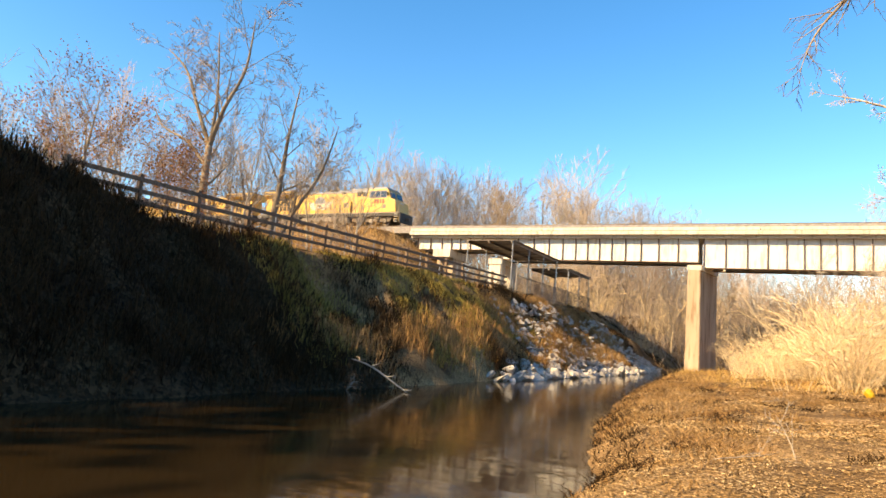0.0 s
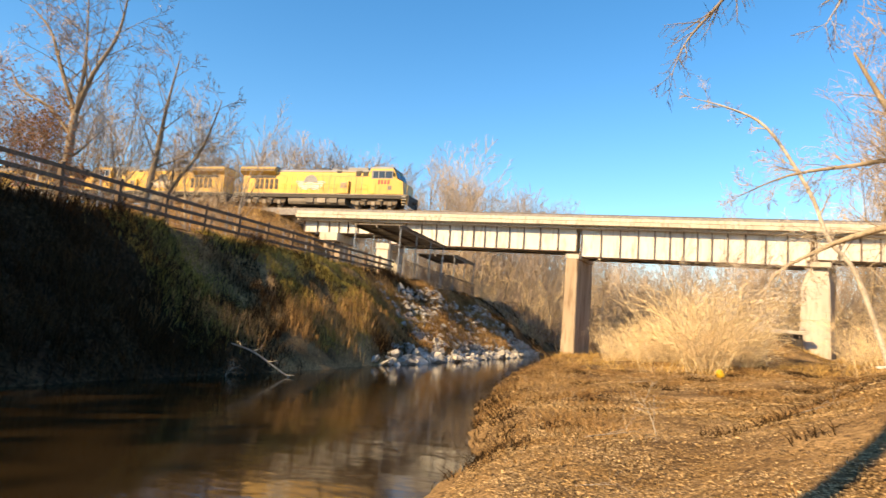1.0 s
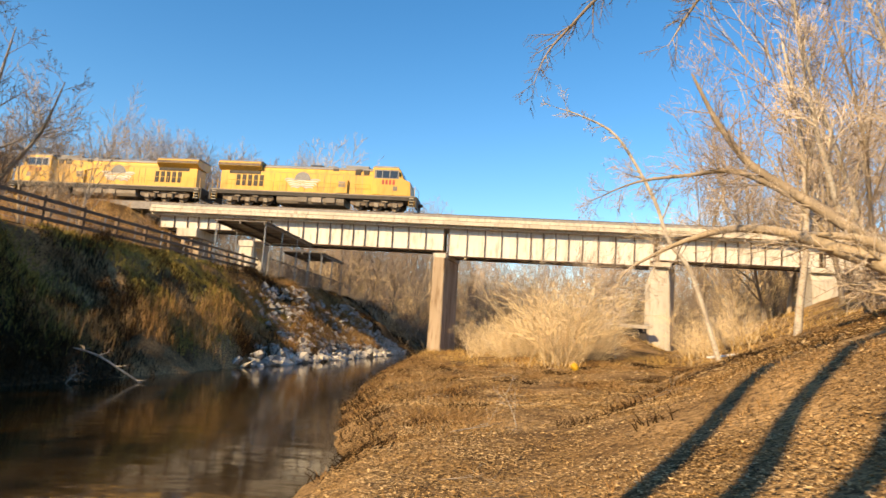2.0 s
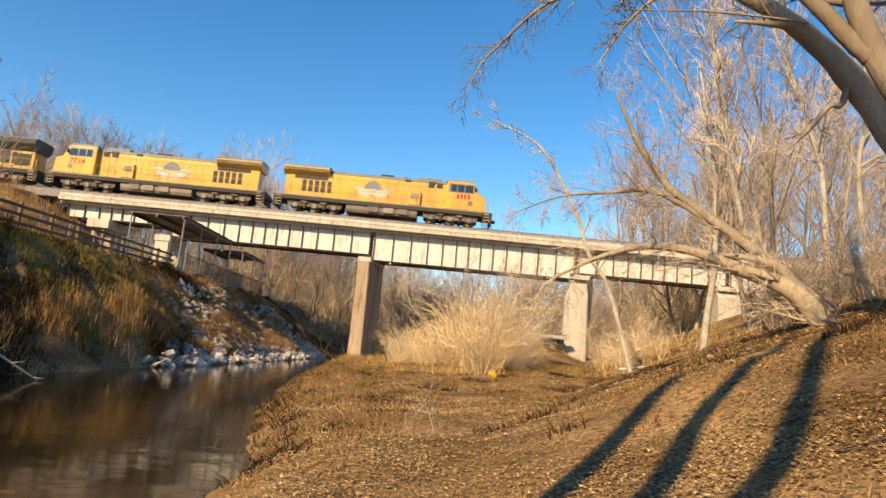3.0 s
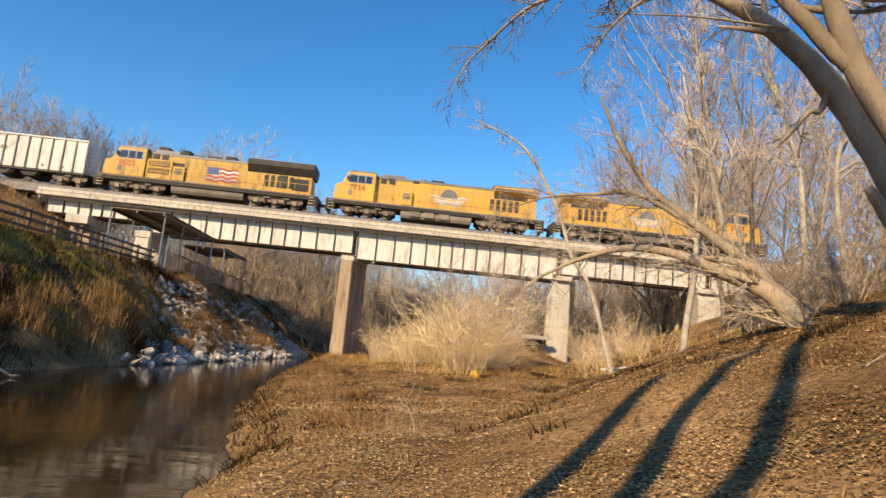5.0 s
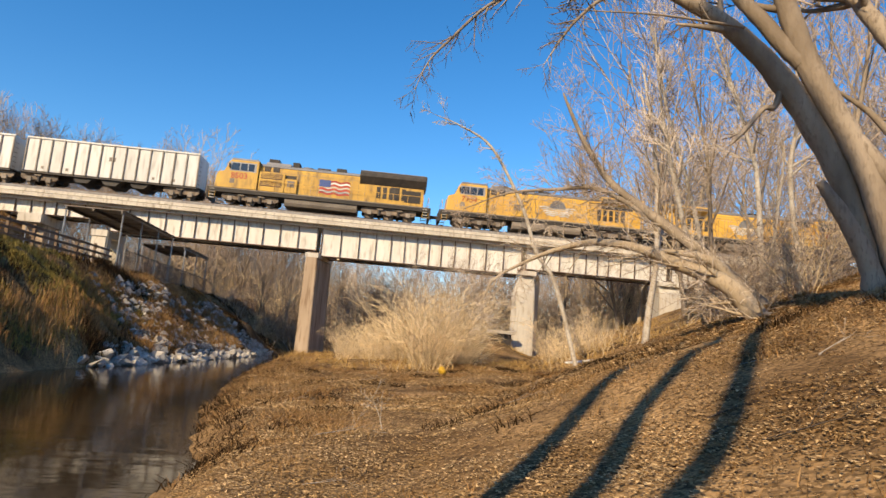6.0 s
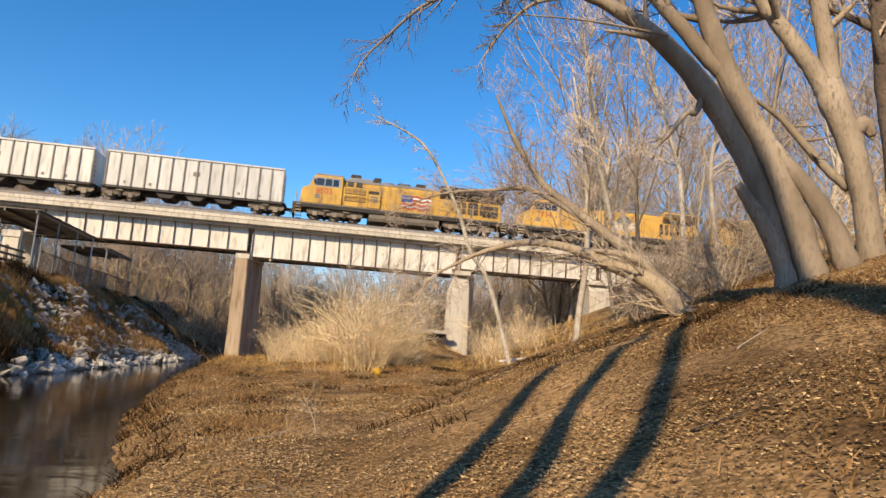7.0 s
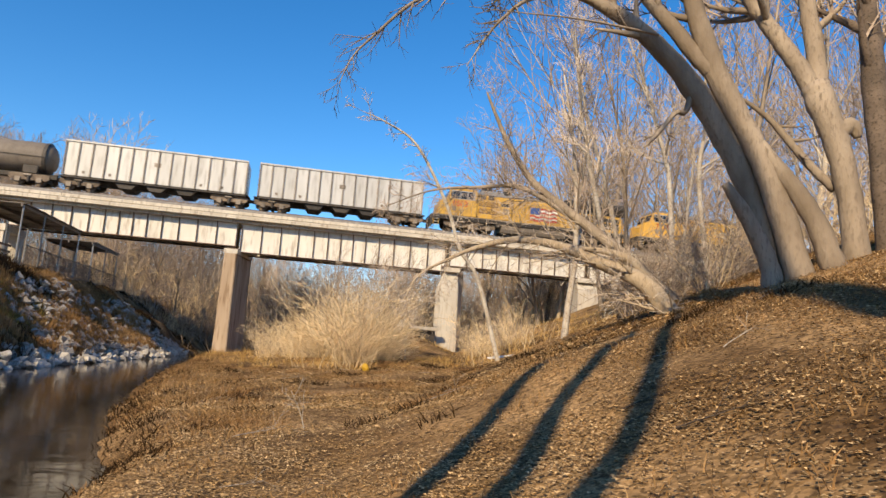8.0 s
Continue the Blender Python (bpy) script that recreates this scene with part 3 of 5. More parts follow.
    part("cab_roof", extrude([(6.05, 4.30), (8.85, 4.30), (8.7, 4.52), (6.25, 4.52)], "y", -1.4, 1.4, 0.05), M["grey"], cab, "grey cab roof")
    for s in (-1, 1):
        for xa, xb in ((6.55, 7.1), (7.2, 7.85), (7.95, 8.7)):
            part("window", box(xa, xb, s * 1.505 - 0.012, s * 1.505 + 0.012, 3.3, 4.0, 0.01), M["glass"], cab, "dark cab window")
        part("window_band", box(6.35, 8.85, s * 1.5 - 0.01, s * 1.5 + 0.008, 3.22, 4.1), M["grey"], cab)
        part("cab_door", box(6.3, 6.9, s * 1.505 - 0.012, s * 1.505 + 0.012, 1.6, 3.2, 0.01), paint, cab)
        part("small_window", box(8.3, 8.75, s * 1.507 - 0.012, s * 1.507 + 0.012, 2.0, 2.45, 0.01), M["tank_grey"], cab)
        part("mirror", box(8.85, 8.95, s * 1.62 - 0.1, s * 1.62 + 0.1, 3.5, 3.9, 0.02), grime, cab)
    for y in (-0.75, 0.75):
        o = part("windscreen", box(-0.02, 0.02, -0.6, 0.6, -0.38, 0.38, 0.01), M["glass"], cab)
        o.matrix_basis = pose(9.17, y, 3.7, 0, -23, 0)
    part("headlight", rod((9.95, -0.2, 2.75), (10.08, -0.2, 2.75), 0.1, 12), M["lamp"], cab)
    part("headlight", rod((9.95, 0.2, 2.75), (10.08, 0.2, 2.75), 0.1, 12), M["lamp"], cab)
    part("horn", rod((6.4, 0.2, 4.62), (7.2, 0.2, 4.62), 0.07, 8), grime, t)
    # below the frame
    part("fuel_tank", extrude([(-1.35, 0.62), (-1.2, 0.34), (1.2, 0.34), (1.35, 0.62), (1.35, 1.12), (-1.35, 1.12)], "x", -3.6, 3.4, 0.04), M["tank_grey"], t, "dusty fuel tank")
    for y in (-1.25, 1.25):
        part("air_reservoir", rod((-3.4, y, 1.22), (0.5, y, 1.22), 0.16, 10), M["tank_grey"], t)
    bogie(t, -6.7)
    bogie(t, 6.7)
    for s in (-1, 1):
        e = 10.6 * s
        part("pilot", box(min(e, e + 0.18 * s), max(e, e + 0.18 * s), -1.45, 1.45, 0.35, 1.5, 0.04), grime, t)
        part("coupler", box(min(e, e + 0.62 * s), max(e, e + 0.62 * s), -0.16, 0.16, 0.72, 1.02, 0.04), M["rust"], t)
        for y in (-1.42, 1.42):
            for k in range(4):
                part("step", box(e - 0.35 * s - 0.22, e - 0.35 * s + 0.22, y - 0.14, y + 0.14, 0.42 + k * 0.28, 0.46 + k * 0.28), M["white"], t)
            part("grab_rail", rod((e - 0.62 * s, y, 0.5), (e - 0.62 * s, y, 2.5), 0.025, 5), M["yellow"], t)
            part("grab_rail", rod((e - 0.08 * s, y, 0.5), (e - 0.08 * s, y, 2.5), 0.025, 5), M["yellow"], t)
        part("end_rail", rod((e - 0.08 * s, -1.42, 2.5), (e - 0.08 * s, 1.42, 2.5), 0.025, 5), M["yellow"], t)
        part("hose", rod((e + 0.2 * s, 0.5, 0.9), (e + 0.35 * s, 0.5, 0.35), 0.035, 6), grime, t)
    for y in (-1.45, 1.45):
        handrail(t, -9.9, 6.0, y, 1.52, 12)
    if not road:                                  # worn road number, past reading
        for k in range(4):
            part("number_bar", box(7.15 + k * 0.36, 7.38 + k * 0.36, seen * 1.515 - 0.012, seen * 1.515 + 0.012, 2.62, 3.08, 0.01), M["red"], t)
    if style == "a":
        for s in (-1, 1):
            for x in (-0.9, 0.6, 2.0):
                part("equipment_box", box(x - 0.5, x + 0.5, s * 1.38 - 0.1, s * 1.38 + 0.1, 0.5, 1.02, 0.03), M["tank_grey"], t)
        for x0, x1 in ((4.3, 5.0), (1.9, 2.5)):
            part("roof_hatch", box(x0, x1, -0.97, 0.97, 3.82, 4.2, 0.03), grime, t)
    if road:
        number_text(t, road, 7.9, seen * 1.525, 2.5, 0.8, M["red"], seen > 0)
    emblem(t, -1.2, seen * (1.01), 2.75, flag, -seen)
    return t


def hopper(label):
    """A ribbed aluminium coal hopper, origin on the rails at mid-length."""
    t = thing("hopper_car", label, "freight car", group="hopper cars of the train")
    L = 7.95
    body = part("body", extrude([(-1.52, 1.25), (1.52, 1.25), (1.52, 4.42), (1.40, 4.42), (1.40, 1.45), (-1.40, 1.45), (-1.40, 4.42), (-1.52, 4.42)], "x", -L, L, 0.01), M["alu"], t, "pale aluminium body")
    for s in (-1, 1):
        part("end_wall", box(min(s * L, s * (L - 0.08)), max(s * L, s * (L - 0.08)), -1.4, 1.4, 1.45, 4.42), M["alu"], body)
        part("top_rail", box(-L, L, s * 1.54 - 0.07, s * 1.54 + 0.07, 4.34, 4.5, 0.02), M["alu"], body)
        for i in range(15):
            x = -L + 0.06 + (2 * L - 0.12) * i / 14
            part("rib", box(x - 0.055, x + 0.055, s * 1.57 - 0.06, s * 1.57 + 0.06, 1.25, 4.36), M["tank_grey"], body)
        part("placard", box(-0.35, 0.25, s * 1.535 - 0.012, s * 1.535 + 0.012, 2.85, 3.25), M["tank_grey"], body)
        for x in (-6.2, -4.0, 3.9, 5.8):
            part("marking", box(x - 0.12, x + 0.12, s * 1.535 - 0.012, s * 1.535 + 0.012, 1.5, 1.75), M["tank_grey"], body)
        for k in range(6):
            part("ladder_rung", box(s * (L + 0.05) - 0.02, s * (L + 0.05) + 0.02, -1.4, -0.9, 1.5 + k * 0.45, 1.53 + k * 0.45), M["black"], body)
    part("centre_sill", box(-8.3, 8.3, -0.35, 0.35, 0.75, 1.25, 0.02), M["black"], t)
    part("side_sill", box(-L, L, -1.5, -1.38, 1.05, 1.3), M["black"], t)
    for x in (-2.6, 0.0, 2.6):
        part("hopper_chute", extrude([(x - 1.2, 1.3), (x + 1.2, 1.3), (x + 0.5, 0.55), (x - 0.5, 0.55)], "y", -1.3, 1.3, 0.03), M["black"], t)
    for s in (-1, 1):
        bogie(t, s * 6.5, 2, 1.75, 0.46)
        part("coupler", box(min(s * 8.25, s * 8.48), max(s * 8.25, s * 8.48), -0.15, 0.15, 0.75, 1.05, 0.03), M["rust"], t)
        part("platform", box(min(s * L, s * 8.25), max(s * L, s * 8.25), -1.4, 1.4, 1.12, 1.2), M["black"], t)
    return t


def tank_car():
    t = thing("tank_car", "dusty grey and black railway tank car with domed ends", "freight car")
    bm = bmesh.new()
    prof = [(-8.0, 0.05), (-7.95, 0.6), (-7.8, 1.0), (-7.5, 1.3), (-7.1, 1.45), (7.1, 1.45), (7.5, 1.3), (7.8, 1.0), (7.95, 0.6), (8.0, 0.05)]
    rings = [[bm.verts.new((x, r * math.cos(a), 2.75 + r * math.sin(a))) for a in [2 * math.pi * k / 36 for k in range(36)]] for x, r in prof]
    for a, b in zip(rings, rings[1:]):
        for k in range(36):
            bm.faces.new((a[k], a[(k + 1) % 36], b[(k + 1) % 36], b[k]))
    bm.faces.new(rings[0])
    bm.faces.new(rings[-1])
    bmesh.ops.recalc_face_normals(bm, faces=bm.faces)
    part("tank", bm, M["tank_grey"], t, "dusty grey tank barrel", True)
    for x in (-7.3, 7.3):
        part("end_band", rod((x - 0.14, 0, 2.75), (x + 0.14, 0, 2.75), 1.475, 36), M["black"], t)
    part("dome", rod((0, 0, 4.15), (0, 0, 4.5), 0.5, 20), M["tank_grey"], t)
    part("walkway", box(-1.5, 1.5, -0.9, 0.9, 4.12, 4.17), M["black"], t)
    part("centre_sill", box(-8.3, 8.3, -0.4, 0.4, 0.85, 1.3, 0.02), M["black"], t)
    part("handrail", rod((-7.4, -1.5, 2.6), (7.4, -1.5, 2.6), 0.025, 5), M["black"], t)
    for s in (-1, 1):
        bogie(t, s * 6.3, 2, 1.75, 0.46)
        part("saddle", box(s * 6.3 - 0.6, s * 6.3 + 0.6, -1.2, 1.2, 1.1, 1.8, 0.04), M["black"], t)
        part("coupler", box(min(s * 8.25, s * 8.48), max(s * 8.25, s * 8.48), -0.15, 0.15, 0.75, 1.05, 0.03), M["rust"], t)
    return t


RAIL_Z, RAIL_Y = 14.0, 64.7
LOCO, CAR = 22.4, 16.97
TRAIN = [  # thing, distance of its middle behind the front coupler, turned round
    (locomotive("bright yellow six-axle freight locomotive with grey roof, leading", "", "yellow", False, "a", -1), LOCO * 0.5, False),
    (locomotive("yellow six-axle freight locomotive running cab backwards", "7734", "yellow", False, "a", 1), LOCO * 1.5, True),
    (locomotive("faded yellow locomotive with dark flared radiator and striped flag emblem", "8503", "yellow_faded", True, "b", 1), LOCO * 2.5, True),
    (hopper("pale ribbed aluminium coal hopper behind the locomotives"), LOCO * 3 + CAR * 0.5, False),
    (hopper("pale ribbed aluminium coal hopper, streaked with dirt"), LOCO * 3 + CAR * 1.5, False),
    (tank_car(), LOCO * 3 + CAR * 2.5, False),
]


def front_x(t):
    return -38.6 + 14.6 * t


# ---- the shelter, fences and rubble of the far bank ----
def canopy(label, y0, y1, z):
    t = thing("trail_canopy", label, "canopy", group="canopies over the trail")
    n = 12
    for i in range(n):
        ya = y0 + (y1 - y0) * i / n
        part("roof_panel", box(-22.4, -18.3, ya + 0.02, ya + (y1 - y0) / n - 0.02, z - 0.03 + 0.02 * (i % 2), z + 0.03 + 0.02 * (i % 2)), M["roofing"], t)
    for x in (-22.2, -20.4, -18.5):
        part("beam", box(x - 0.06, x + 0.06, y0, y1, z - 0.22, z - 0.04), M["roofing"], t)
    k = max(2, round((y1 - y0) / 3.5))
    for i in range(k + 1):
        y = y0 + 0.2 + (y1 - y0 - 0.4) * i / k
        for x in (-22.25, -18.45):
            part("post", rod((x, y, ground_z(x, y) - 0.3), (x, y, z - 0.1), 0.06, 8), M["galv"], t)
    return t


canopy("dark corrugated metal canopy over the trail before the bridge", 46.5, 58.0, 9.55)
canopy("dark corrugated metal canopy over the trail under the bridge", 61.5, 69.5, 9.2)

fence = thing("trail_fence", "weathered three-rail wooden fence along the trail's edge", "fence", kind="structure")
post_mesh = mesh_of("post", box(-0.075, 0.075, -0.075, 0.075, -0.5, 1.28, 0.015), M["fence"])
rail_mesh = mesh_of("rail", box(-0.025, 0.025, 0.0, 2.44, -0.07, 0.07, 0.01), M["fence"])
FENCE_X = -18.45
FOOT = [(10, 5.02), (46, 5.5)]
fy = [11.4 + 2.44 * i for i in range(15)]
for ya, yb in zip(fy, fy[1:]):
    za, zb = ease(ya, FOOT), ease(yb, FOOT)
    o = part("post", post_mesh, None, fence)
    o.matrix_basis = pose(FENCE_X, ya, za, random.uniform(-1.5, 1.5), random.uniform(-1.5, 1.5), 0)
    for h in (0.35, 0.72, 1.1):
        o = part("rail", rail_mesh, None, fence)
        o.matrix_basis = pose(FENCE_X + 0.1, ya, za + h, math.degrees(math.atan2(zb - za, 2.44)) + random.uniform(-0.3, 0.3), 0, 0)

mesh_fence = thing("wire_fence", "galvanised wire fence with thin steel posts beyond the trail", "fence", kind="structure")
thin_post = mesh_of("post", rod((0, 0, -0.3), (0, 0, 2.15), 0.035, 6), M["galv"])
wire = mesh_of("wire", rod((0, 0, 0), (0, 3.0, 0), 0.008, 3), M["galv"])
for i in range(24):
    y = -2 + 3.0 * i
    o = part("post", thin_post, None, mesh_fence)
    o.location = (-22.7, y, ground_z(-22.7, y))
    for h in (0.4, 0.85, 1.3, 1.75, 2.1):
        o = part("wire", wire, None, mesh_fence)
        o.location = (-22.7, y, ground_z(-22.7, y) + h)
picket = thing("steel_railing", "slim steel railing beside the trail below the bridge", "railing", kind="structure")
bar = mesh_of("baluster", rod((0, 0, 0), (0, 0, 1.5), 0.015, 4), M["roofing"])
for i in range(110):
    y = 47.8 + i * 0.2
    o = part("baluster", bar, None, picket)
    o.location = (-18.3, y, ground_z(-18.3, y) + 0.02)
for h in (0.2, 1.45):
    part("rail", rod((-18.3, 47.6, 5.5 + h), (-18.3, 69.8, 5.5 + h), 0.03, 6), M["roofing"], picket)


def rock_mesh(seed):
    r = random.Random(seed)
    bm = bmesh.new()
    for _ in range(12):
        bm.verts.new((r.uniform(-1, 1) * 0.62, r.uniform(-1, 1) * 0.5, r.uniform(-0.6, 1) * 0.42))
    bmesh.ops.convex_hull(bm, input=bm.verts)
    loose = [v for v in bm.verts if not v.link_faces]
    bmesh.ops.delete(bm, geom=loose, context="VERTS")
    bmesh.ops.bevel(bm, geom=list(bm.edges), offset=0.035, segments=1, affect="EDGES")
    return mesh_of("rock", bm, M["rock"])


# ---- trees ----
def tube(verts, faces, pts, radii, sides):
    """Append a tapered tube along pts."""
    base = len(verts)
    n = len(pts)
    a = None
    for i in range(n):
        d = (pts[min(i + 1, n - 1)] - pts[max(i - 1, 0)])
        d = d.normalized() if d.length > 1e-6 else Vector((0, 0, 1))
        a = d.orthogonal() if a is None else a - d * a.dot(d)
        a.normalize()
        b = d.cross(a)
        for k in range(sides):
            w = 2 * math.pi * k / sides
            verts.append(pts[i] + (a * math.cos(w) + b * math.sin(w)) * radii[i])
    for i in range(n - 1):
        for k in range(sides):
            k2 = (k + 1) % sides
            faces.append((base + i * sides + k, base + i * sides + k2, base + (i + 1) * sides + k2, base + (i + 1) * sides + k))
    faces.append(tuple(base + (n - 1) * sides + k for k in range(sides)))


class Wood:
    """Limbs (stout) and twigs (fine) of one tree, as two meshes."""

    def __init__(self, seed, twig=0.006, split=2, thin=False):
        self.r = random.Random(seed)
        self.limbs, self.twigs, self.tips = ([], []), ([], []), []
        self.twig, self.split, self.thin, self.slim = twig, split, thin, 1.0

    def rand(self):
        r = self.r
        return Vector((r.gauss(0, 1), r.gauss(0, 1), r.gauss(0, 1))).normalized()

    def branch(self, start, way, length, radius, level, kids, up=0.12, wob=0.16, frm=0.3, angle=0.75):
        n = 7 if level == 0 else (5 if level == 1 else (3 if level == 2 else 2))
        pts, radii, p, d = [start], [radius], start.copy(), way.normalized()
        end = max(self.twig * 0.6, radius * 0.22)
        sway = wob * (0.75 if level == 0 else 0.5)
        for i in range(n):
            d = (d + self.rand() * sway + Vector((0, 0, up))).normalized()
            p = p + d * (length / n)
            pts.append(p.copy())
            radii.append(radius + (end - radius) * (i + 1) / n)
        store = self.limbs if level < self.split else self.twigs
        tube(*store, pts, radii, 3 if self.thin else (8 if level == 0 else (6 if level < 2 else (4 if level < self.split else 3))))
        if level < len(kids):
            self.sprout(pts, radii, length, level, kids, up, wob, frm, angle)
        else:
            self.tips.append(p.copy())

    def sprout(self, pts, radii, length, level, kids, up, wob, frm, angle):
        r, n = self.r, len(pts) - 1
        for k in range(kids[level]):
            u = frm + (1 - frm) * (k + r.random()) / kids[level]
            f = min(u * n, n - 0.001)
            i = int(f)
            p = pts[i].lerp(pts[i + 1], f - i)
            rad = radii[i] + (radii[i + 1] - radii[i]) * (f - i)
            d = (pts[i + 1] - pts[i]).normalized()
            side = self.rand()
            side = (side - d * side.dot(d)).normalized()
            a = angle * r.uniform(0.7, 1.25)
            self.branch(p, d * math.cos(a) + side * math.sin(a), length * r.uniform(0.38, 0.62) * (1.15 - 0.5 * u),
                        max(self.twig, rad * r.uniform(0.42, 0.62) * (self.slim if level == 0 else 1.0)), level + 1, kids, up, wob * 1.1, max(0.15, frm * 0.7), angle)

    def spine(self, pts, radii, kids, length=3.0, up=0.1, wob=0.18, frm=0.25, angle=0.8, sides=14):
        """A limb on a smooth line through a few points, which then branches."""
        pts = [Vector(p) for p in pts]
        line, rr = [], []
        n = len(pts)
        for i in range(n - 1):
            p0, p1, p2, p3 = pts[max(i - 1, 0)], pts[i], pts[i + 1], pts[min(i + 2, n - 1)]
            for s in range(5):
                u = s / 5
                q = 0.5 * ((2 * p1) + (p2 - p0) * u + (2 * p0 - 5 * p1 + 4 * p2 - p3) * u * u + (3 * p1 - p0 - 3 * p2 + p3) * u ** 3)
                r = radii[i] + (radii[i + 1] - radii[i]) * u
                line.append(q + self.rand() * r * 0.06)
                rr.append(r * (1 + 0.04 * self.r.uniform(-1, 1)))
        line.append(pts[-1])
        rr.append(radii[-1])
        tube(*self.limbs, line, rr, sides)
        if kids:
            self.sprout(line, rr, length, 0, kids, up, wob, frm, angle)

    def meshes(self, bark, twig):
        out = []
        for nm, (v, f), mt in (("trunk", self.limbs, bark), ("crown", self.twigs, twig)):
            me = bpy.data.meshes.new(nm)
            me.from_pydata([tuple(q) for q in v], [], f)
            me.materials.append(mt)
            if nm == "trunk":
                me.shade_smooth()
            out.append(me)
        return out


def leaves_on(tips, r, per, size, spread, mat):
    v, f = [], []
    for t in tips:
        for _ in range(per):
            c = t + Vector((r.gauss(0, spread), r.gauss(0, spread), r.gauss(0, spread)))
            a = Vector((r.gauss(0, 1), r.gauss(0, 1), r.gauss(0, 1))).normalized()
            b = a.orthogonal().normalized()
            s = size * r.uniform(0.6, 1.3)
            k = len(v)
            v += [c - a * s, c + b * s * 0.5, c + a * s, c - b * s * 0.5]
            f.append((k, k + 1, k + 2, k + 3))
    me = bpy.data.meshes.new("leaves")
    me.from_pydata([tuple(q) for q in v], [], f)
    me.materials.append(mat)
    return me


def tree_from(w, bark, twig, label, category="tree", leaf=None, group=""):
    t = thing("tree" if category == "tree" else category, label, category, group=group)
    trunk, crown = w.meshes(bark, twig)
    part("trunk", trunk, None, t)
    part("crown", crown, None, t)
    if leaf:
        part("leaves", leaf, None, t, "rusty dead leaves")
    return t


def plain_tree(seed, height, radius, kids, up=0.1, angle=0.7, twig=0.012, frm=0.35, lean=0.06, split=2, wob=0.14):
    w = Wood(seed, twig, split)
    w.branch(Vector((0, 0, -0.4)), Vector((w.r.uniform(-lean, lean), w.r.uniform(-lean, lean), 1)), height, radius, 0, kids, up, wob, frm, angle)
    return w


def place(t, x, y, turn=0.0, size=1.0, sink=0.1, lean=0.0):
    c = copy_thing(t, pose(x, y, ground_z(x, y) - sink, lean, 0, turn))
    c.scale = (size, size, size)
    return c


def put(t, x, y, turn=0.0, size=1.0, sink=0.1):
    t.matrix_basis = pose(x, y, ground_z(x, y) - sink, 0, 0, turn)
    t.scale = (size, size, size)


rng = random.Random(7)
# the two tall trees beyond the trail
w = Wood(11, 0.015)
w.slim = 0.7
w.spine([(0, 0, -0.5), (0.2, 0, 4.5), (0.1, 0.2, 8.5)], [0.36, 0.28, 0.22], (3, 6, 5, 3), 8.0, 0.12, 0.2, 0.55, 0.8, 10)
w.spine([(0.1, 0.2, 8.5), (1.3, 0, 11), (2.4, 0.5, 14), (3.0, 0.3, 17.5)], [0.2, 0.15, 0.1, 0.03], (8, 6, 4, 3), 7.6, 0.02, 0.3, 0.15, 0.85, 7)
w.spine([(0.1, 0.2, 8.5), (-1.4, 0, 11.5), (-3.2, 0.2, 14.5), (-5.4, 0.2, 16.4)], [0.18, 0.13, 0.08, 0.03], (8, 6, 4, 3), 6.8, 0.02, 0.3, 0.15, 0.85, 7)
w.spine([(0.15, 0.1, 7), (-2.2, 0.2, 9), (-4.6, 0.0, 10.2), (-6.2, 0.2, 12)], [0.15, 0.1, 0.07, 0.025], (7, 5, 4, 3), 5.6, 0.02, 0.3, 0.2, 0.85, 6)
w.spine([(0.1, 0.2, 8.3), (0.2, 0.3, 12), (-0.3, 0.2, 17)], [0.17, 0.1, 0.03], (8, 6, 4, 3), 6.8, 0.02, 0.3, 0.15, 0.85, 7)
put(tree_from(w, M["bark"], M["twig"], "tall bare hardwood with spreading limbs beyond the trail"), -36.0, 31.8)
w = Wood(12, 0.015)
w.slim = 0.7
w.spine([(0, 0, -0.5), (-0.1, 0, 3), (0.3, 0.2, 7.5), (0.6, 0.2, 11), (1.4, 0.1, 15.2)], [0.3, 0.26, 0.2, 0.12, 0.03], (11, 6, 4, 3), 8.0, 0.02, 0.3, 0.35, 0.85, 9)
w.spine([(0.1, 0, 1.0), (1.8, 0, 4.5), (4.0, 0.4, 8.0), (5.4, 0.2, 11.5)], [0.18, 0.14, 0.1, 0.03], (8, 6, 4, 3), 6.8, 0.02, 0.3, 0.3, 0.85, 7)
w.spine([(-1.6, 0, -0.4), (-2.0, 0.2, 3.0), (-3.4, 0.2, 6.5), (-4.4, 0.2, 10)], [0.16, 0.13, 0.09, 0.03], (8, 6, 4, 3), 6.2, 0.02, 0.3, 0.3, 0.85, 7)
put(tree_from(w, M["bark"], M["twig"], "bare many-stemmed dark hardwood beyond the trail"), -35.2, 38.3)
# oaks that keep their leaves
for i, (x, y, h) in enumerate(((-36.0, 23.0, 9.0), (-33.5, 27.2, 6.8), (-38.5, 22.3, 7.5), (-33.0, 29.5, 6.2), (-40, 28, 8.5))):
    w = plain_tree(30 + i, h, 0.16, (11, 6, 4), 0.08, 0.8, 0.014, 0.2)
    lf = leaves_on(w.tips, w.r, 6, 0.075, 0.4, M["oakleaf"])
    put(tree_from(w, M["bark"], M["twig"], "small oak still holding rusty brown leaves", leaf=lf, group="leaf-holding oaks"), x, y)

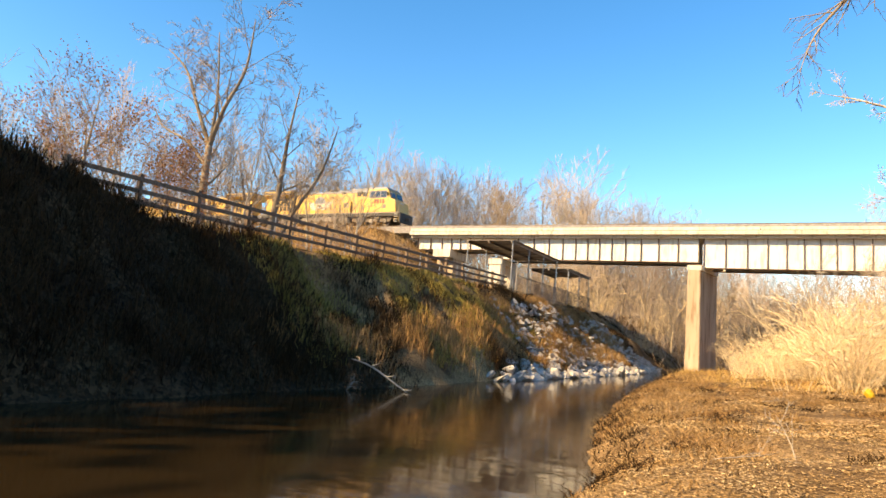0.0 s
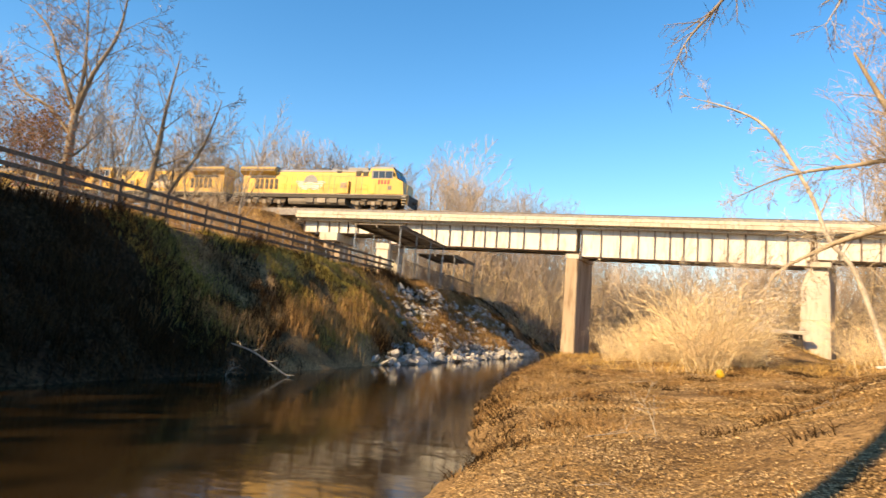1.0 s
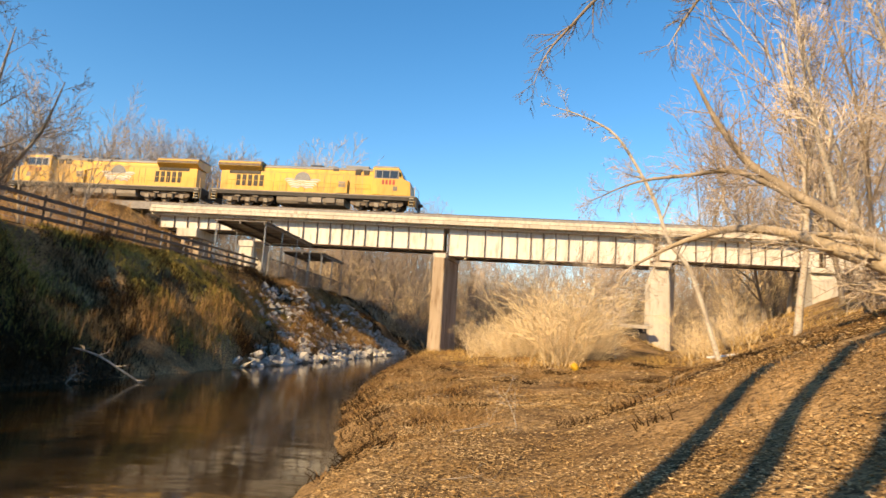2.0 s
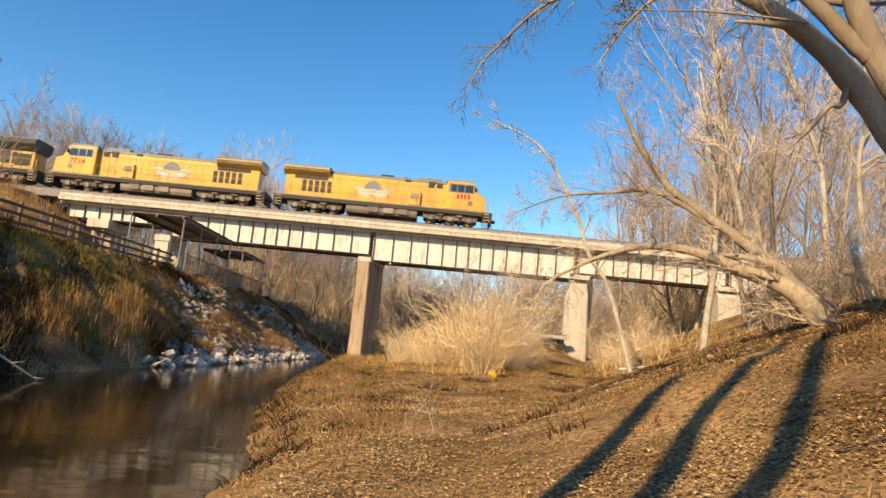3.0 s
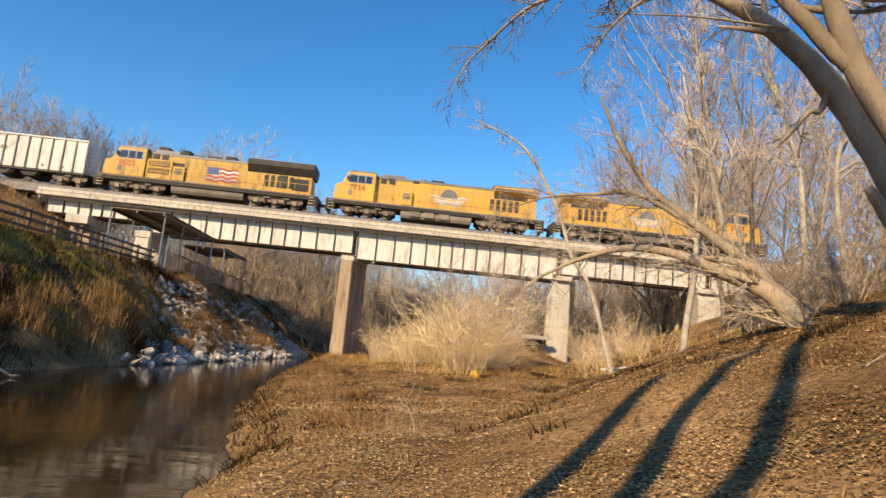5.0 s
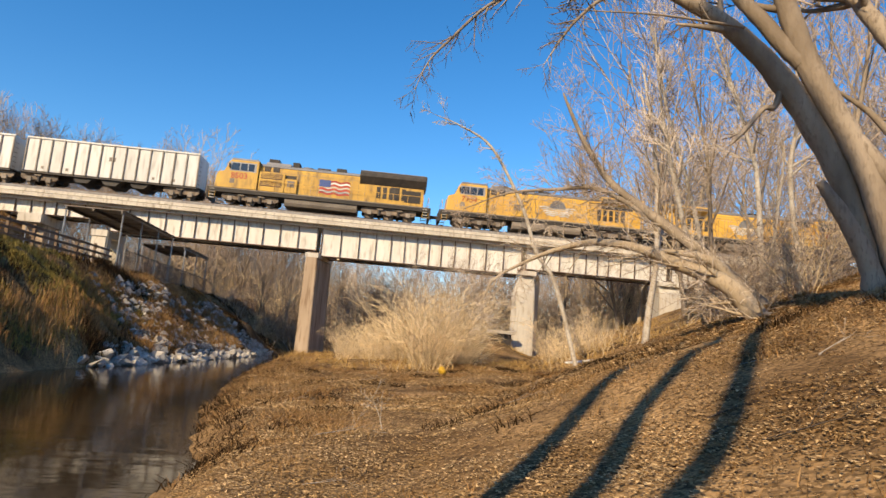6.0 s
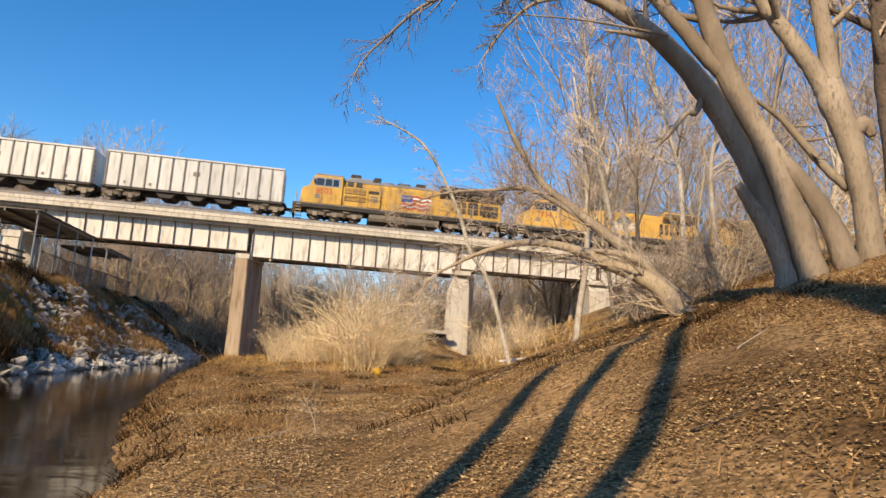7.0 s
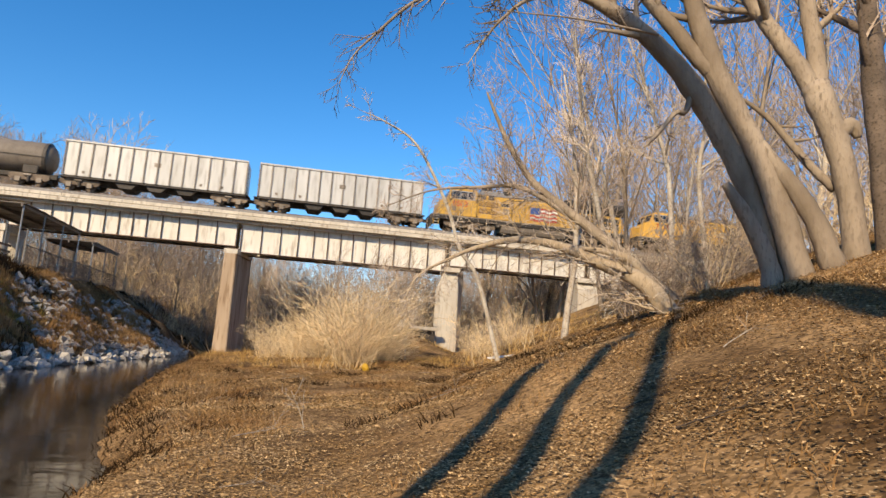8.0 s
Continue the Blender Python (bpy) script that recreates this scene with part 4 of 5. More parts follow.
# kinds of bare tree that fill the woods
KINDS = []
for i in range(7):
    w = plain_tree(50 + i, 15.0, 0.17 + 0.02 * (i % 3), (11, 6, 4), 0.10, 0.62, 0.022, 0.25, 0.1)
    KINDS.append(tree_from(w, M["bark_pale"] if i in (1, 4) else M["bark"], M["twig_pale"] if i % 2 else M["twig"],
                           "bare pale-barked tree in the woods" if i in (1, 4) else "bare grey-brown tree in the woods", group="bare trees of the woods"))
SHRUBS = []
for i in range(4):
    w = Wood(80 + i, 0.009, 1, True)
    for k in range(7):
        a = 2 * math.pi * k / 7
        w.branch(Vector((0.25 * math.cos(a), 0.25 * math.sin(a), -0.1)), Vector((0.45 * math.cos(a), 0.45 * math.sin(a), 1)), w.r.uniform(2.2, 4.2), 0.022, 0, (6, 3), 0.03, 0.3, 0.12, 0.95)
    SHRUBS.append(tree_from(w, M["thicket"] if i % 2 else M["twig"], M["thicket"] if i % 2 else M["twig"], "leafless straw-coloured thicket shrub" if i % 2 else "leafless brown thicket shrub", "shrub", group="bare shrubs of the banks"))
used = set()


def drop(kinds, i, x, y, size, lean=0.0):
    k = kinds[i % len(kinds)]
    if k.name in used:
        return place(k, x, y, rng.uniform(0, 360), size, 0.15, lean)
    used.add(k.name)
    put(k, x, y, rng.uniform(0, 360), size, 0.15)
    return k


BEYOND = []
for i in range(5):
    w = plain_tree(150 + i, 15.0, 0.15 + 0.02 * (i % 3), (16, 8, 5), 0.09, 0.7, 0.018, 0.12, 0.1)
    BEYOND.append(tree_from(w, M["bark_tan"] if i in (1, 3) else M["bark"], M["twig_pale"] if i == 3 else M["twig"],
                            "bare twiggy tree in the woods beyond the bridge", group="bare trees beyond the bridge"))
for i in range(34):                                   # hazy crowns behind the embankment
    az = radians(-40 + 26 * (i + rng.random()) / 34)
    d = rng.uniform(96, 135)
    drop(BEYOND, i, d * math.sin(az), max(d * math.cos(az), 76 if az > -0.8 else 44), rng.uniform(1.0, 1.4))
for i in range(14):                                   # fine-twigged wood behind the leaning trees
    az = radians(19 + 28 * (i + rng.random()) / 14)
    d = rng.uniform(70, 95)
    drop(BEYOND, i, d * math.sin(az), d * math.cos(az), rng.uniform(1.0, 1.5))
n = 0
for i in range(32):                                   # woods left of the line and behind the embankment
    az = radians(-66 + 52 * (i + rng.random()) / 32)
    d = rng.uniform(92, 128)
    drop(KINDS, n, d * math.sin(az), max(d * math.cos(az), 74 if az > -0.8 else 40), rng.uniform(1.0, 1.42))
    n += 1
for i in range(22):                                   # low growth among the tall trees left
    az = radians(-66 + 32 * (i + rng.random()) / 22)
    d = rng.uniform(50, 66)
    drop(KINDS, n, d * math.sin(az), d * math.cos(az), rng.uniform(0.45, 0.72))
    n += 1
for i in range(92):                                   # beyond the bridge
    az = radians(-17 + 44 * (i + rng.random()) / 92)
    d = rng.uniform(80, 132)
    x, y = d * math.sin(az), d * math.cos(az)
    if ease(y, LEFT) - 1 < x < ease(y, RIGHT) + 1:
        continue
    drop(BEYOND, i, x, y, rng.uniform(0.62, 1.0) * d / 100)
for i in range(26):                                   # dark tangle along the creek behind the bridge
    y = rng.uniform(69, 84)
    x = ease(y, RIGHT) + rng.uniform(0.5, 12)
    drop(BEYOND, i, x, y, rng.uniform(0.22, 0.5))
for i in range(34):                                   # near side woods
    az = radians(14 + 44 * (i + rng.random()) / 34)
    d = rng.uniform(74, 110)
    drop(KINDS, n, d * math.sin(az), d * math.cos(az), rng.uniform(1.0, 1.5))
    n += 1
for i in range(14):
    az = radians(21 + 36 * (i + rng.random()) / 14)
    d = rng.uniform(32, 56)
    drop(KINDS, n, d * math.sin(az), d * math.cos(az), rng.uniform(0.7, 1.1))
    n += 1
n = 0
for i in range(125):                                  # thickets along the near bank and below the bridge
    az = radians(-3 + 22 * rng.random())
    d = rng.uniform(38, 60)
    x, y = d * math.sin(az), d * math.cos(az)
    if x < ease(y, RIGHT) + 2.5 or abs(y - 64) < 3.5 or 0.14 < x / y < 0.25 or x / y < -0.06:
        continue
    drop(SHRUBS[1::2] if i % 4 else SHRUBS, n, x, y, rng.uniform(0.35, 0.95))
    n += 1
for i in range(24):
    az = radians(31 + 16 * rng.random())
    d = rng.uniform(18, 32)
    drop(SHRUBS, n, d * math.sin(az), d * math.cos(az), rng.uniform(0.35, 0.75))
    n += 1
for i in range(110):                                  # undergrowth of the woods beyond the bridge
    az = radians(-24 + 52 * (i + rng.random()) / 110)
    d = rng.uniform(76, 120)
    drop(SHRUBS, n, d * math.sin(az), d * math.cos(az), rng.uniform(1.2, 2.6))
    n += 1
FOUNTAINS = []
for i in range(4):
    w = Wood(180 + i, 0.011, 1, True)
    for k in range(20):
        a = 2 * math.pi * (k + w.r.random()) / 20
        q = w.r.uniform(0.15, 0.9)
        w.branch(Vector((0.4 * q * math.cos(a), 0.4 * q * math.sin(a), -0.1)), Vector((q * math.cos(a), q * math.sin(a), 1.2)), w.r.uniform(2.0, 5.2), 0.022, 0, (5, 2), -0.05, 0.26, 0.3, 0.55)
    FOUNTAINS.append(tree_from(w, M["thicket"], M["thicket"], "arching straw-coloured thicket shrub before the bridge", "shrub", group="arching shrubs of the near bank"))
for i in range(36):                                   # the bright mound of dead growth
    y = rng.uniform(33, 50)
    x = rng.uniform(0.5, 0.135 * y)
    if x < ease(y, RIGHT) + 4.5:
        continue
    drop(FOUNTAINS, i, x, y, rng.choice((0.3, 0.4, 0.5, 0.65, 1.0)))
for i in range(12):                                   # the tall pale clump before the second pier
    y = rng.uniform(39, 50)
    drop(SHRUBS[1::2], n, rng.uniform(2.0, 0.14 * y), y, rng.uniform(0.95, 1.3))
    n += 1
for i in range(12):                                   # pale saplings standing in the thicket
    y = rng.uniform(40, 57)
    drop(KINDS[1::3], i, rng.uniform(0.02, 0.2) * y, y, rng.uniform(0.22, 0.42))
for i in range(20):                                   # tangle behind the leaning trees
    az = radians(27.5 + 9 * rng.random())
    d = rng.uniform(20, 30)
    drop(SHRUBS[0::2], n, d * math.sin(az), d * math.cos(az), rng.uniform(0.6, 1.05))
    n += 1
for i in range(46):                                   # brush on the far embankment and bank behind the bridge
    x, y = (rng.uniform(-60, -25), rng.uniform(44, 60)) if i % 2 else (rng.uniform(-24, -10), rng.uniform(70, 96))
    drop(SHRUBS, n, x, y, rng.uniform(0.4, 0.9))
    n += 1

# the great leaning trees on the near bank
w = Wood(201, 0.010)
w.spine([(7.72, 9.5, 2.9), (7.64, 9.6, 3.74), (7.39, 9.82, 4.98), (7.03, 10.03, 6.02), (6.46, 10.25, 7.08), (5.64, 10.47, 8.04), (4.64, 10.68, 8.67), (3.73, 10.79, 8.87), (2.66, 10.9, 8.9)],
        [0.26, 0.17, 0.185, 0.2, 0.21, 0.16, 0.12, 0.08, 0.045], (10, 6, 4), 2.4, 0.0, 0.2, 0.6, 0.9)
w.spine([(7.9, 9.0, 2.9), (7.78, 9.2, 3.67), (7.58, 9.45, 4.93), (7.32, 9.71, 5.96), (6.89, 9.96, 7.04), (6.64, 10.22, 8.2), (6.45, 10.47, 9.69), (6.24, 10.6, 12.5)],
        [0.34, 0.23, 0.205, 0.195, 0.2, 0.18, 0.15, 0.06], (8, 6, 4), 3.6, 0.08, 0.2, 0.7, 0.8)
w.spine([(8.45, 8.75, 3.0), (8.21, 8.9, 3.68), (8.04, 9.05, 4.42), (7.85, 9.2, 4.9), (7.6, 9.4, 5.4), (7.4, 9.6, 5.9)], [0.34, 0.2, 0.17, 0.155, 0.14, 0.09], (), sides=12)
w.spine([(7.5, 9.4, 3.2), (7.41, 9.4, 3.75), (7.1, 9.43, 4.38), (6.86, 9.47, 4.77), (6.66, 9.5, 5.07)], [0.2, 0.16, 0.13, 0.11, 0.07], (), sides=10)
w.spine([(6.74, 10.05, 7.32), (6.5, 10.26, 7.73), (6.22, 10.48, 8.28), (5.83, 10.69, 8.87), (5.24, 10.9, 9.58)], [0.16, 0.15, 0.14, 0.12, 0.05], (7, 5, 4), 2.6, 0.08, 0.2, 0.6, 0.8, 10)
w.spine([(6.47, 10.2, 6.9), (6.3, 10.15, 6.5), (6.08, 10.1, 6.43), (5.7, 10.0, 5.98), (5.38, 9.9, 5.64)], [0.07, 0.05, 0.045, 0.04, 0.015], (4, 3), 0.7, 0, 0.2, 0.5, 0.8, 6)
w.spine([(8.0, 10.9, 7.3), (8.48, 10.75, 6.9), (8.77, 10.5, 6.35), (9.04, 10.25, 5.81), (9.27, 10.0, 5.4)], [0.03, 0.06, 0.075, 0.085, 0.09], (6, 3), 1.0, 0.05, 0.2, 0.0, 0.8, 7)
w.twig = 0.0045
w.spine([(4.22, 10.6, 8.63), (3.33, 10.35, 8.22), (2.76, 10.1, 7.58), (2.43, 9.85, 7.03), (2.12, 9.6, 6.45)], [0.05, 0.035, 0.027, 0.018, 0.005], (16, 7), 1.2, -0.04, 0.22, 0.25, 0.8, 6)
w.spine([(2.66, 10.9, 8.9), (1.88, 10.56, 8.27), (1.27, 10.32, 7.76), (0.69, 10.08, 6.98), (0.35, 9.84, 6.43), (0.17, 9.6, 5.84)], [0.05, 0.038, 0.03, 0.022, 0.014, 0.005], (22, 7), 1.3, -0.03, 0.22, 0.1, 0.8, 6)
w.spine([(5.77, 10.2, 7.91), (5.0, 10.1, 7.88), (4.0, 10.0, 7.82), (3.04, 9.9, 7.69), (2.14, 9.8, 7.58)], [0.03, 0.024, 0.018, 0.012, 0.004], (8, 4), 0.8, 0.0, 0.22, 0.2, 0.8, 5)
w.spine([(4.64, 10.68, 8.67), (3.6, 10.2, 9.3), (2.4, 9.9, 9.0), (1.2, 9.8, 8.4), (0.2, 9.7, 8.0)], [0.06, 0.04, 0.03, 0.018, 0.005], (18, 7), 1.5, -0.03, 0.22, 0.2, 0.8, 6)
tree_from(w, M["bark"], M["bark_dark"], "great leaning grey-barked tree with several stems on the bank")
w = Wood(202, 0.010)
w.spine([(9.5, 9.6, 3.2), (9.44, 9.7, 3.97), (9.36, 9.78, 5.21), (9.26, 9.94, 6.3), (9.08, 10.02, 6.9), (8.97, 10.1, 7.35)], [0.34, 0.23, 0.21, 0.22, 0.25, 0.26], (), sides=14)
w.spine([(9.03, 10.1, 7.1), (8.79, 10.24, 7.73), (8.51, 10.38, 8.26), (8.18, 10.52, 8.86), (7.98, 10.66, 9.32), (7.38, 10.8, 11.5)], [0.17, 0.17, 0.16, 0.145, 0.13, 0.05], (9, 6, 4), 3.2, 0.08, 0.2, 0.5, 0.8, 12)
w.spine([(9.03, 10.1, 7.1), (9.11, 10.2, 7.82), (9.11, 10.3, 8.56), (9.08, 10.4, 9.32), (8.96, 10.5, 12.0)], [0.19, 0.175, 0.165, 0.155, 0.05], (9, 6, 4), 3.2, 0.08, 0.2, 0.5, 0.8, 12)
w.spine([(9.16, 9.96, 6.3), (9.45, 9.82, 6.6), (9.58, 9.78, 6.35)], [0.17, 0.15, 0.06], (), sides=10)
tree_from(w, M["bark"], M["twig"], "stout grey forked tree on the crest of the bank")
w = Wood(203, 0.010)
w.spine([(10.04, 9.6, 3.2), (10.02, 9.6, 3.92), (9.98, 9.67, 5.78), (9.94, 9.75, 7.43), (9.91, 9.82, 9.17), (9.86, 9.9, 12.5)], [0.3, 0.22, 0.2, 0.2, 0.18, 0.06], (9, 6, 4), 3.2, 0.08, 0.2, 0.6, 0.8, 12)
tree_from(w, M["bark_dark"], M["twig"], "straight dark-barked tree on the crest of the bank")
w = Wood(204, 0.005)
w.slim = 0.38
w.spine([(9.6, 13.2, 1.2), (8.6, 13.6, 2.7), (7.7, 14.0, 3.85), (6.9, 14.5, 4.3), (5.9, 14.9, 4.7), (4.9, 15.2, 4.8), (4.0, 15.5, 4.55), (3.3, 15.7, 4.2), (2.6, 15.8, 3.7), (2.3, 15.9, 2.9)],
        [0.34, 0.26, 0.2, 0.16, 0.11, 0.085, 0.06, 0.04, 0.025, 0.008], (40, 8, 4), 2.8, 0.03, 0.22, 0.12, 0.9, 10)
w.spine([(8.4, 13.9, 3.2), (7.6, 14.2, 4.3), (7.0, 14.3, 4.55), (6.4, 14.6, 4.65)], [0.14, 0.12, 0.1, 0.04], (5, 4, 3), 1.4, 0.08, 0.2, 0.3, 0.8, 8)
tree_from(w, M["bark_tan"], M["twig_pale"], "low tree arching almost flat over the slope")
w = Wood(205, 0.006)
w.slim = 0.45
w.spine([(10.7, 16.9, 3.4), (8.8, 17.9, 5.4), (7.5, 18.5, 6.5), (6.5, 18.9, 7.4), (5.7, 19.2, 8.7), (5.0, 19.3, 10.2)], [0.24, 0.18, 0.14, 0.11, 0.08, 0.03], (28, 8, 5), 3.2, 0.05, 0.22, 0.2, 0.85, 10)
w.spine([(7.5, 18.5, 6.4), (6.2, 19.0, 7.15), (4.9, 19.4, 7.1), (3.5, 19.7, 6.9), (2.2, 19.9, 6.3)], [0.1, 0.075, 0.055, 0.035, 0.008], (30, 7, 4), 2.4, 0.0, 0.22, 0.15, 0.85, 8)
tree_from(w, M["bark"], M["twig"], "leaning tree with a long level limb and dense twigs")
w = Wood(206, 0.012)
w.spine([(9.6, 31.6, 1.6), (8.4, 31.9, 5.6), (7.4, 32.2, 7.2), (6.6, 32.3, 9.4), (4.9, 32.6, 12.4), (3.2, 32.8, 13.5), (1.8, 32.9, 14.0)], [0.12, 0.11, 0.1, 0.09, 0.07, 0.045, 0.015], (12, 6, 4), 2.6, 0.05, 0.2, 0.4, 0.8, 9)
tree_from(w, M["bark_pale"], M["twig_pale"], "slender white-barked tree leaning over the bridge")
for i, pts in enumerate(([(14.5, 24.0, 4.5), (14.3, 24.1, 9.3), (14.0, 24.2, 11.0), (13.4, 24.6, 13.7), (12.4, 25.1, 17.0)],
                         [(13.5, 26.9, 4.6), (12.4, 27.3, 9.8), (11.8, 27.6, 13.2), (11.3, 27.8, 18.0)],
                         [(17.5, 26.0, 5.5), (17.0, 26.2, 10.5), (17.4, 26.2, 14), (17.0, 26.4, 19)],
                         [(16.2, 31.0, 5.0), (15.0, 31.2, 10.5), (13.6, 31.5, 15.5), (12.8, 31.8, 20)])):
    w = Wood(210 + i, 0.012)
    w.spine(pts, [0.13, 0.105] + [0.08] * (len(pts) - 3) + [0.02], (18, 9, 6), 5.0, 0.07, 0.22, 0.3, 0.75, 9)
    tree_from(w, M["bark_pale"], M["twig_pale"], "white-trunked sycamore with fine pale twigs", group="white sycamores")

# trees behind the viewpoint, whose shadows fall across the slope
for i, (x, y, h) in enumerate(((-2.79, 0.2, 9.5), (-2.57, -1.0, 10.0), (-2.69, -2.5, 13.0))):
    w = Wood(230 + i, 0.012)
    k = w.r.choice((-0.13, 0.13))
    w.spine([(x, y, -0.9), (x + k, y, 2.5), (x - k, y + 0.05, 5.0), (x + k, y, 7.5), (x - k, y, h), (x - 0.3, y, h + 3.5)], [0.19, 0.15, 0.14, 0.13, 0.11, 0.03], (7, 6, 4), 3.0, 0.08, 0.2, 0.72, 0.7, 10)
    tree_from(w, M["bark"], M["twig"], "bare tree at the water's edge behind the viewpoint", group="trees behind the viewpoint")
# Unseen tree, bent along one stem of the great leaning tree to shade it.
w = Wood(236, 0.014)
w.spine([(1.0, -6.5, 0.2), (0.0, -5.9, 5.0), (-1.2, -5.0, 9.5), (-2.36, -4.33, 14.0), (-2.6, -4.12, 15.28), (-2.96, -3.91, 16.32), (-3.53, -3.69, 17.38), (-4.5, -3.5, 18.6)],
        [0.4, 0.36, 0.35, 0.36, 0.36, 0.35, 0.31, 0.12], (5, 5, 4), 3.0, 0.05, 0.2, 0.93, 0.8, 12)
tree_from(w, M["bark"], M["twig"], "tall bare leaning tree behind the viewpoint, unseen, shaped to shade a stem", group="trees behind the viewpoint")
# Unseen evergreen row, added to throw shade on the left of the far bank.
shade_cedar = None
for i in range(17):
    x, y, s = -78 + i * 2.6, -22 + rng.uniform(-3, 3), rng.uniform(0.9, 1.2)
    if shade_cedar is None:
        w = plain_tree(260, 19.0, 0.3, (34, 5, 3), 0.0, 1.2, 0.03, 0.06)
        shade_cedar = tree_from(w, M["bark_dark"], M["bark_dark"], "tall dense evergreen behind the viewpoint, unseen, added to shade the far bank", leaf=leaves_on(w.tips, w.r, 4, 0.55, 0.4, M["green"]), group="evergreens behind the viewpoint")
        put(shade_cedar, x, y, 0, s)
    else:
        place(shade_cedar, x, y, rng.uniform(0, 360), s)


# ---- ground cover ----
def blades(name, label, spots, mat, width=0.012, bend=0.35, category="grass"):
    """Thin bent stalks at (x, y, height), joined."""
    r = random.Random(len(spots))
    v, f = [], []
    for x, y, h in spots:
        z = ground_z(x, y) - 0.03
        a = r.uniform(0, 6.283)
        ca, sa_ = math.cos(a), math.sin(a)
        b = bend * h * r.uniform(0.2, 1.0)
        wv = width * r.uniform(0.7, 1.4)
        c2 = r.uniform(0, 6.283)
        bx, by = math.cos(c2) * b, math.sin(c2) * b
        k = len(v)
        v += [(x - ca * wv, y - sa_ * wv, z), (x + ca * wv, y + sa_ * wv, z),
              (x - ca * wv * 0.8 + bx * 0.35, y - sa_ * wv * 0.8 + by * 0.35, z + h * 0.55), (x + ca * wv * 0.8 + bx * 0.35, y + sa_ * wv * 0.8 + by * 0.35, z + h * 0.55),
              (x + bx, y + by, z + h * 0.95)]
        f += [(k, k + 1, k + 3, k + 2), (k + 2, k + 3, k + 4)]
    me = bpy.data.meshes.new(name)
    me.from_pydata(v, [], f)
    me.materials.append(mat)
    return tagged(new(name, me), label, category, kind="stuff")


def scatter(count, seed, region, keep, height, clump=0.0, per=1):
    r = random.Random(seed)
    out = []
    while len(out) < count:
        x, y = r.uniform(region[0], region[1]), r.uniform(region[2], region[3])
        if not keep(x, y):
            continue
        for _ in range(per):
            xx, yy = x + r.gauss(0, clump), y + r.gauss(0, clump)
            out.append((xx, yy, r.uniform(*height)))
    return out


def right_of(x, y, d=0.2):
    return x > ease(y, RIGHT) + d


def left_of(x, y, d=0.2):
    return x < ease(y, LEFT) - d and x > -18.6


def patch(x, y, s, off):
    return noise.noise((x * s, y * s, off))


blades("straw", "pale gold dry grass and reeds on the near bank", scatter(7000, 1, (-8, 22, 31, 61), lambda x, y: right_of(x, y, 0.5) and patch(x, y, 0.3, 3) > 0.08, (0.12, 0.6), 0.3, 9), M["straw"], 0.012, 1.6)
blades("reeds", "tall pale dry weed stalks near the bridge", scatter(900, 2, (0, 16, 32, 58), lambda x, y: right_of(x, y, 4) and patch(x, y, 0.3, 8) > 0.0 and not 0.145 < x / y < 0.27, (0.5, 2.0), 0.4, 6), M["thicket"], 0.012, 1.4)
blades("far_woods", "dense tan winter woods in the distance", scatter(24000, 31, (-130, 110, 100, 160), lambda x, y: not ease(y, LEFT) < x < ease(y, RIGHT), (4.0, 13.0), 0.8, 5), M["twig"], 0.04, 0.7, "woods")
blades("far_brush", "tan undergrowth of the woods beyond the bridge", scatter(16000, 34, (-45, 60, 70, 116), lambda x, y: not ease(y, LEFT) - 1 < x < ease(y, RIGHT) + 0.3, (0.5, 3.0), 0.7, 8), M["twig"], 0.018, 1.6, "brush")
blades("embankment_brush", "grey-brown brush on the railway embankment", scatter(9000, 32, (-62, -29, 47, 61.5), lambda x, y: True, (0.5, 1.5), 0.3, 10), M["weed"], 0.014, 0.5, "brush")
# Brush in the near-black weed colour, which paints the bank's shade.
blades("bank_brush", "clumps of dead brush on the far bank, darkened as shade", scatter(11000, 33, (-18.3, -11, 4, 50), lambda x, y: left_of(x, y, 0.3) and (y < 19 or patch(x, y, 0.3, 15) > 0.22), (0.3, 0.95), 0.22, 28), M["weed_dark"], 0.012, 0.8, "brush")
blades("low_grass", "short dry grass among the leaves on the near bank", scatter(30000, 3, (-5, 16, 3, 34), lambda x, y: right_of(x, y, 0.15) and patch(x, y, 0.45, 1) > 0.0, (0.04, 0.17), 0.16, 10), M["weed"], 0.006, 0.8)
blades("shore_weeds", "brown weeds along the near shore", scatter(9000, 9, (-8, 8, 14, 56), lambda x, y: right_of(x, y, 0.0) and x < ease(y, RIGHT) + 3.0, (0.06, 0.28), 0.2, 9), M["weed"], 0.009, 1.2)
# Same darkened colour: shade of the bank put into its weeds.
blades("bank_weeds", "dry brown weeds over the far bank, darkened as shade", scatter(34000, 4, (-18.6, -10.4, 4, 80), lambda x, y: left_of(x, y, 0.05) and (y < 21 or patch(x, y, 0.35, 5) > 0.12), (0.12, 0.42), 0.25, 9), M["weed_dark"], 0.013, 0.6)
blades("riprap_weeds", "brown weeds growing between the rocks", scatter(30000, 43, (-17.5, -11, 35, 64), lambda x, y: left_of(x, y, 0.6) and patch(x, y, 0.4, 21) > -0.05, (0.2, 0.7), 0.25, 10), M["weed"], 0.011, 0.6)
blades("bank_grass", "green and yellow grass patch on the far bank", scatter(30000, 5, (-18.4, -13, 18, 42), lambda x, y: left_of(x, y, 1.0) and patch(x, y, 0.28, 4) > -0.08, (0.1, 0.36), 0.2, 10), M["green"], 0.012, 0.7)
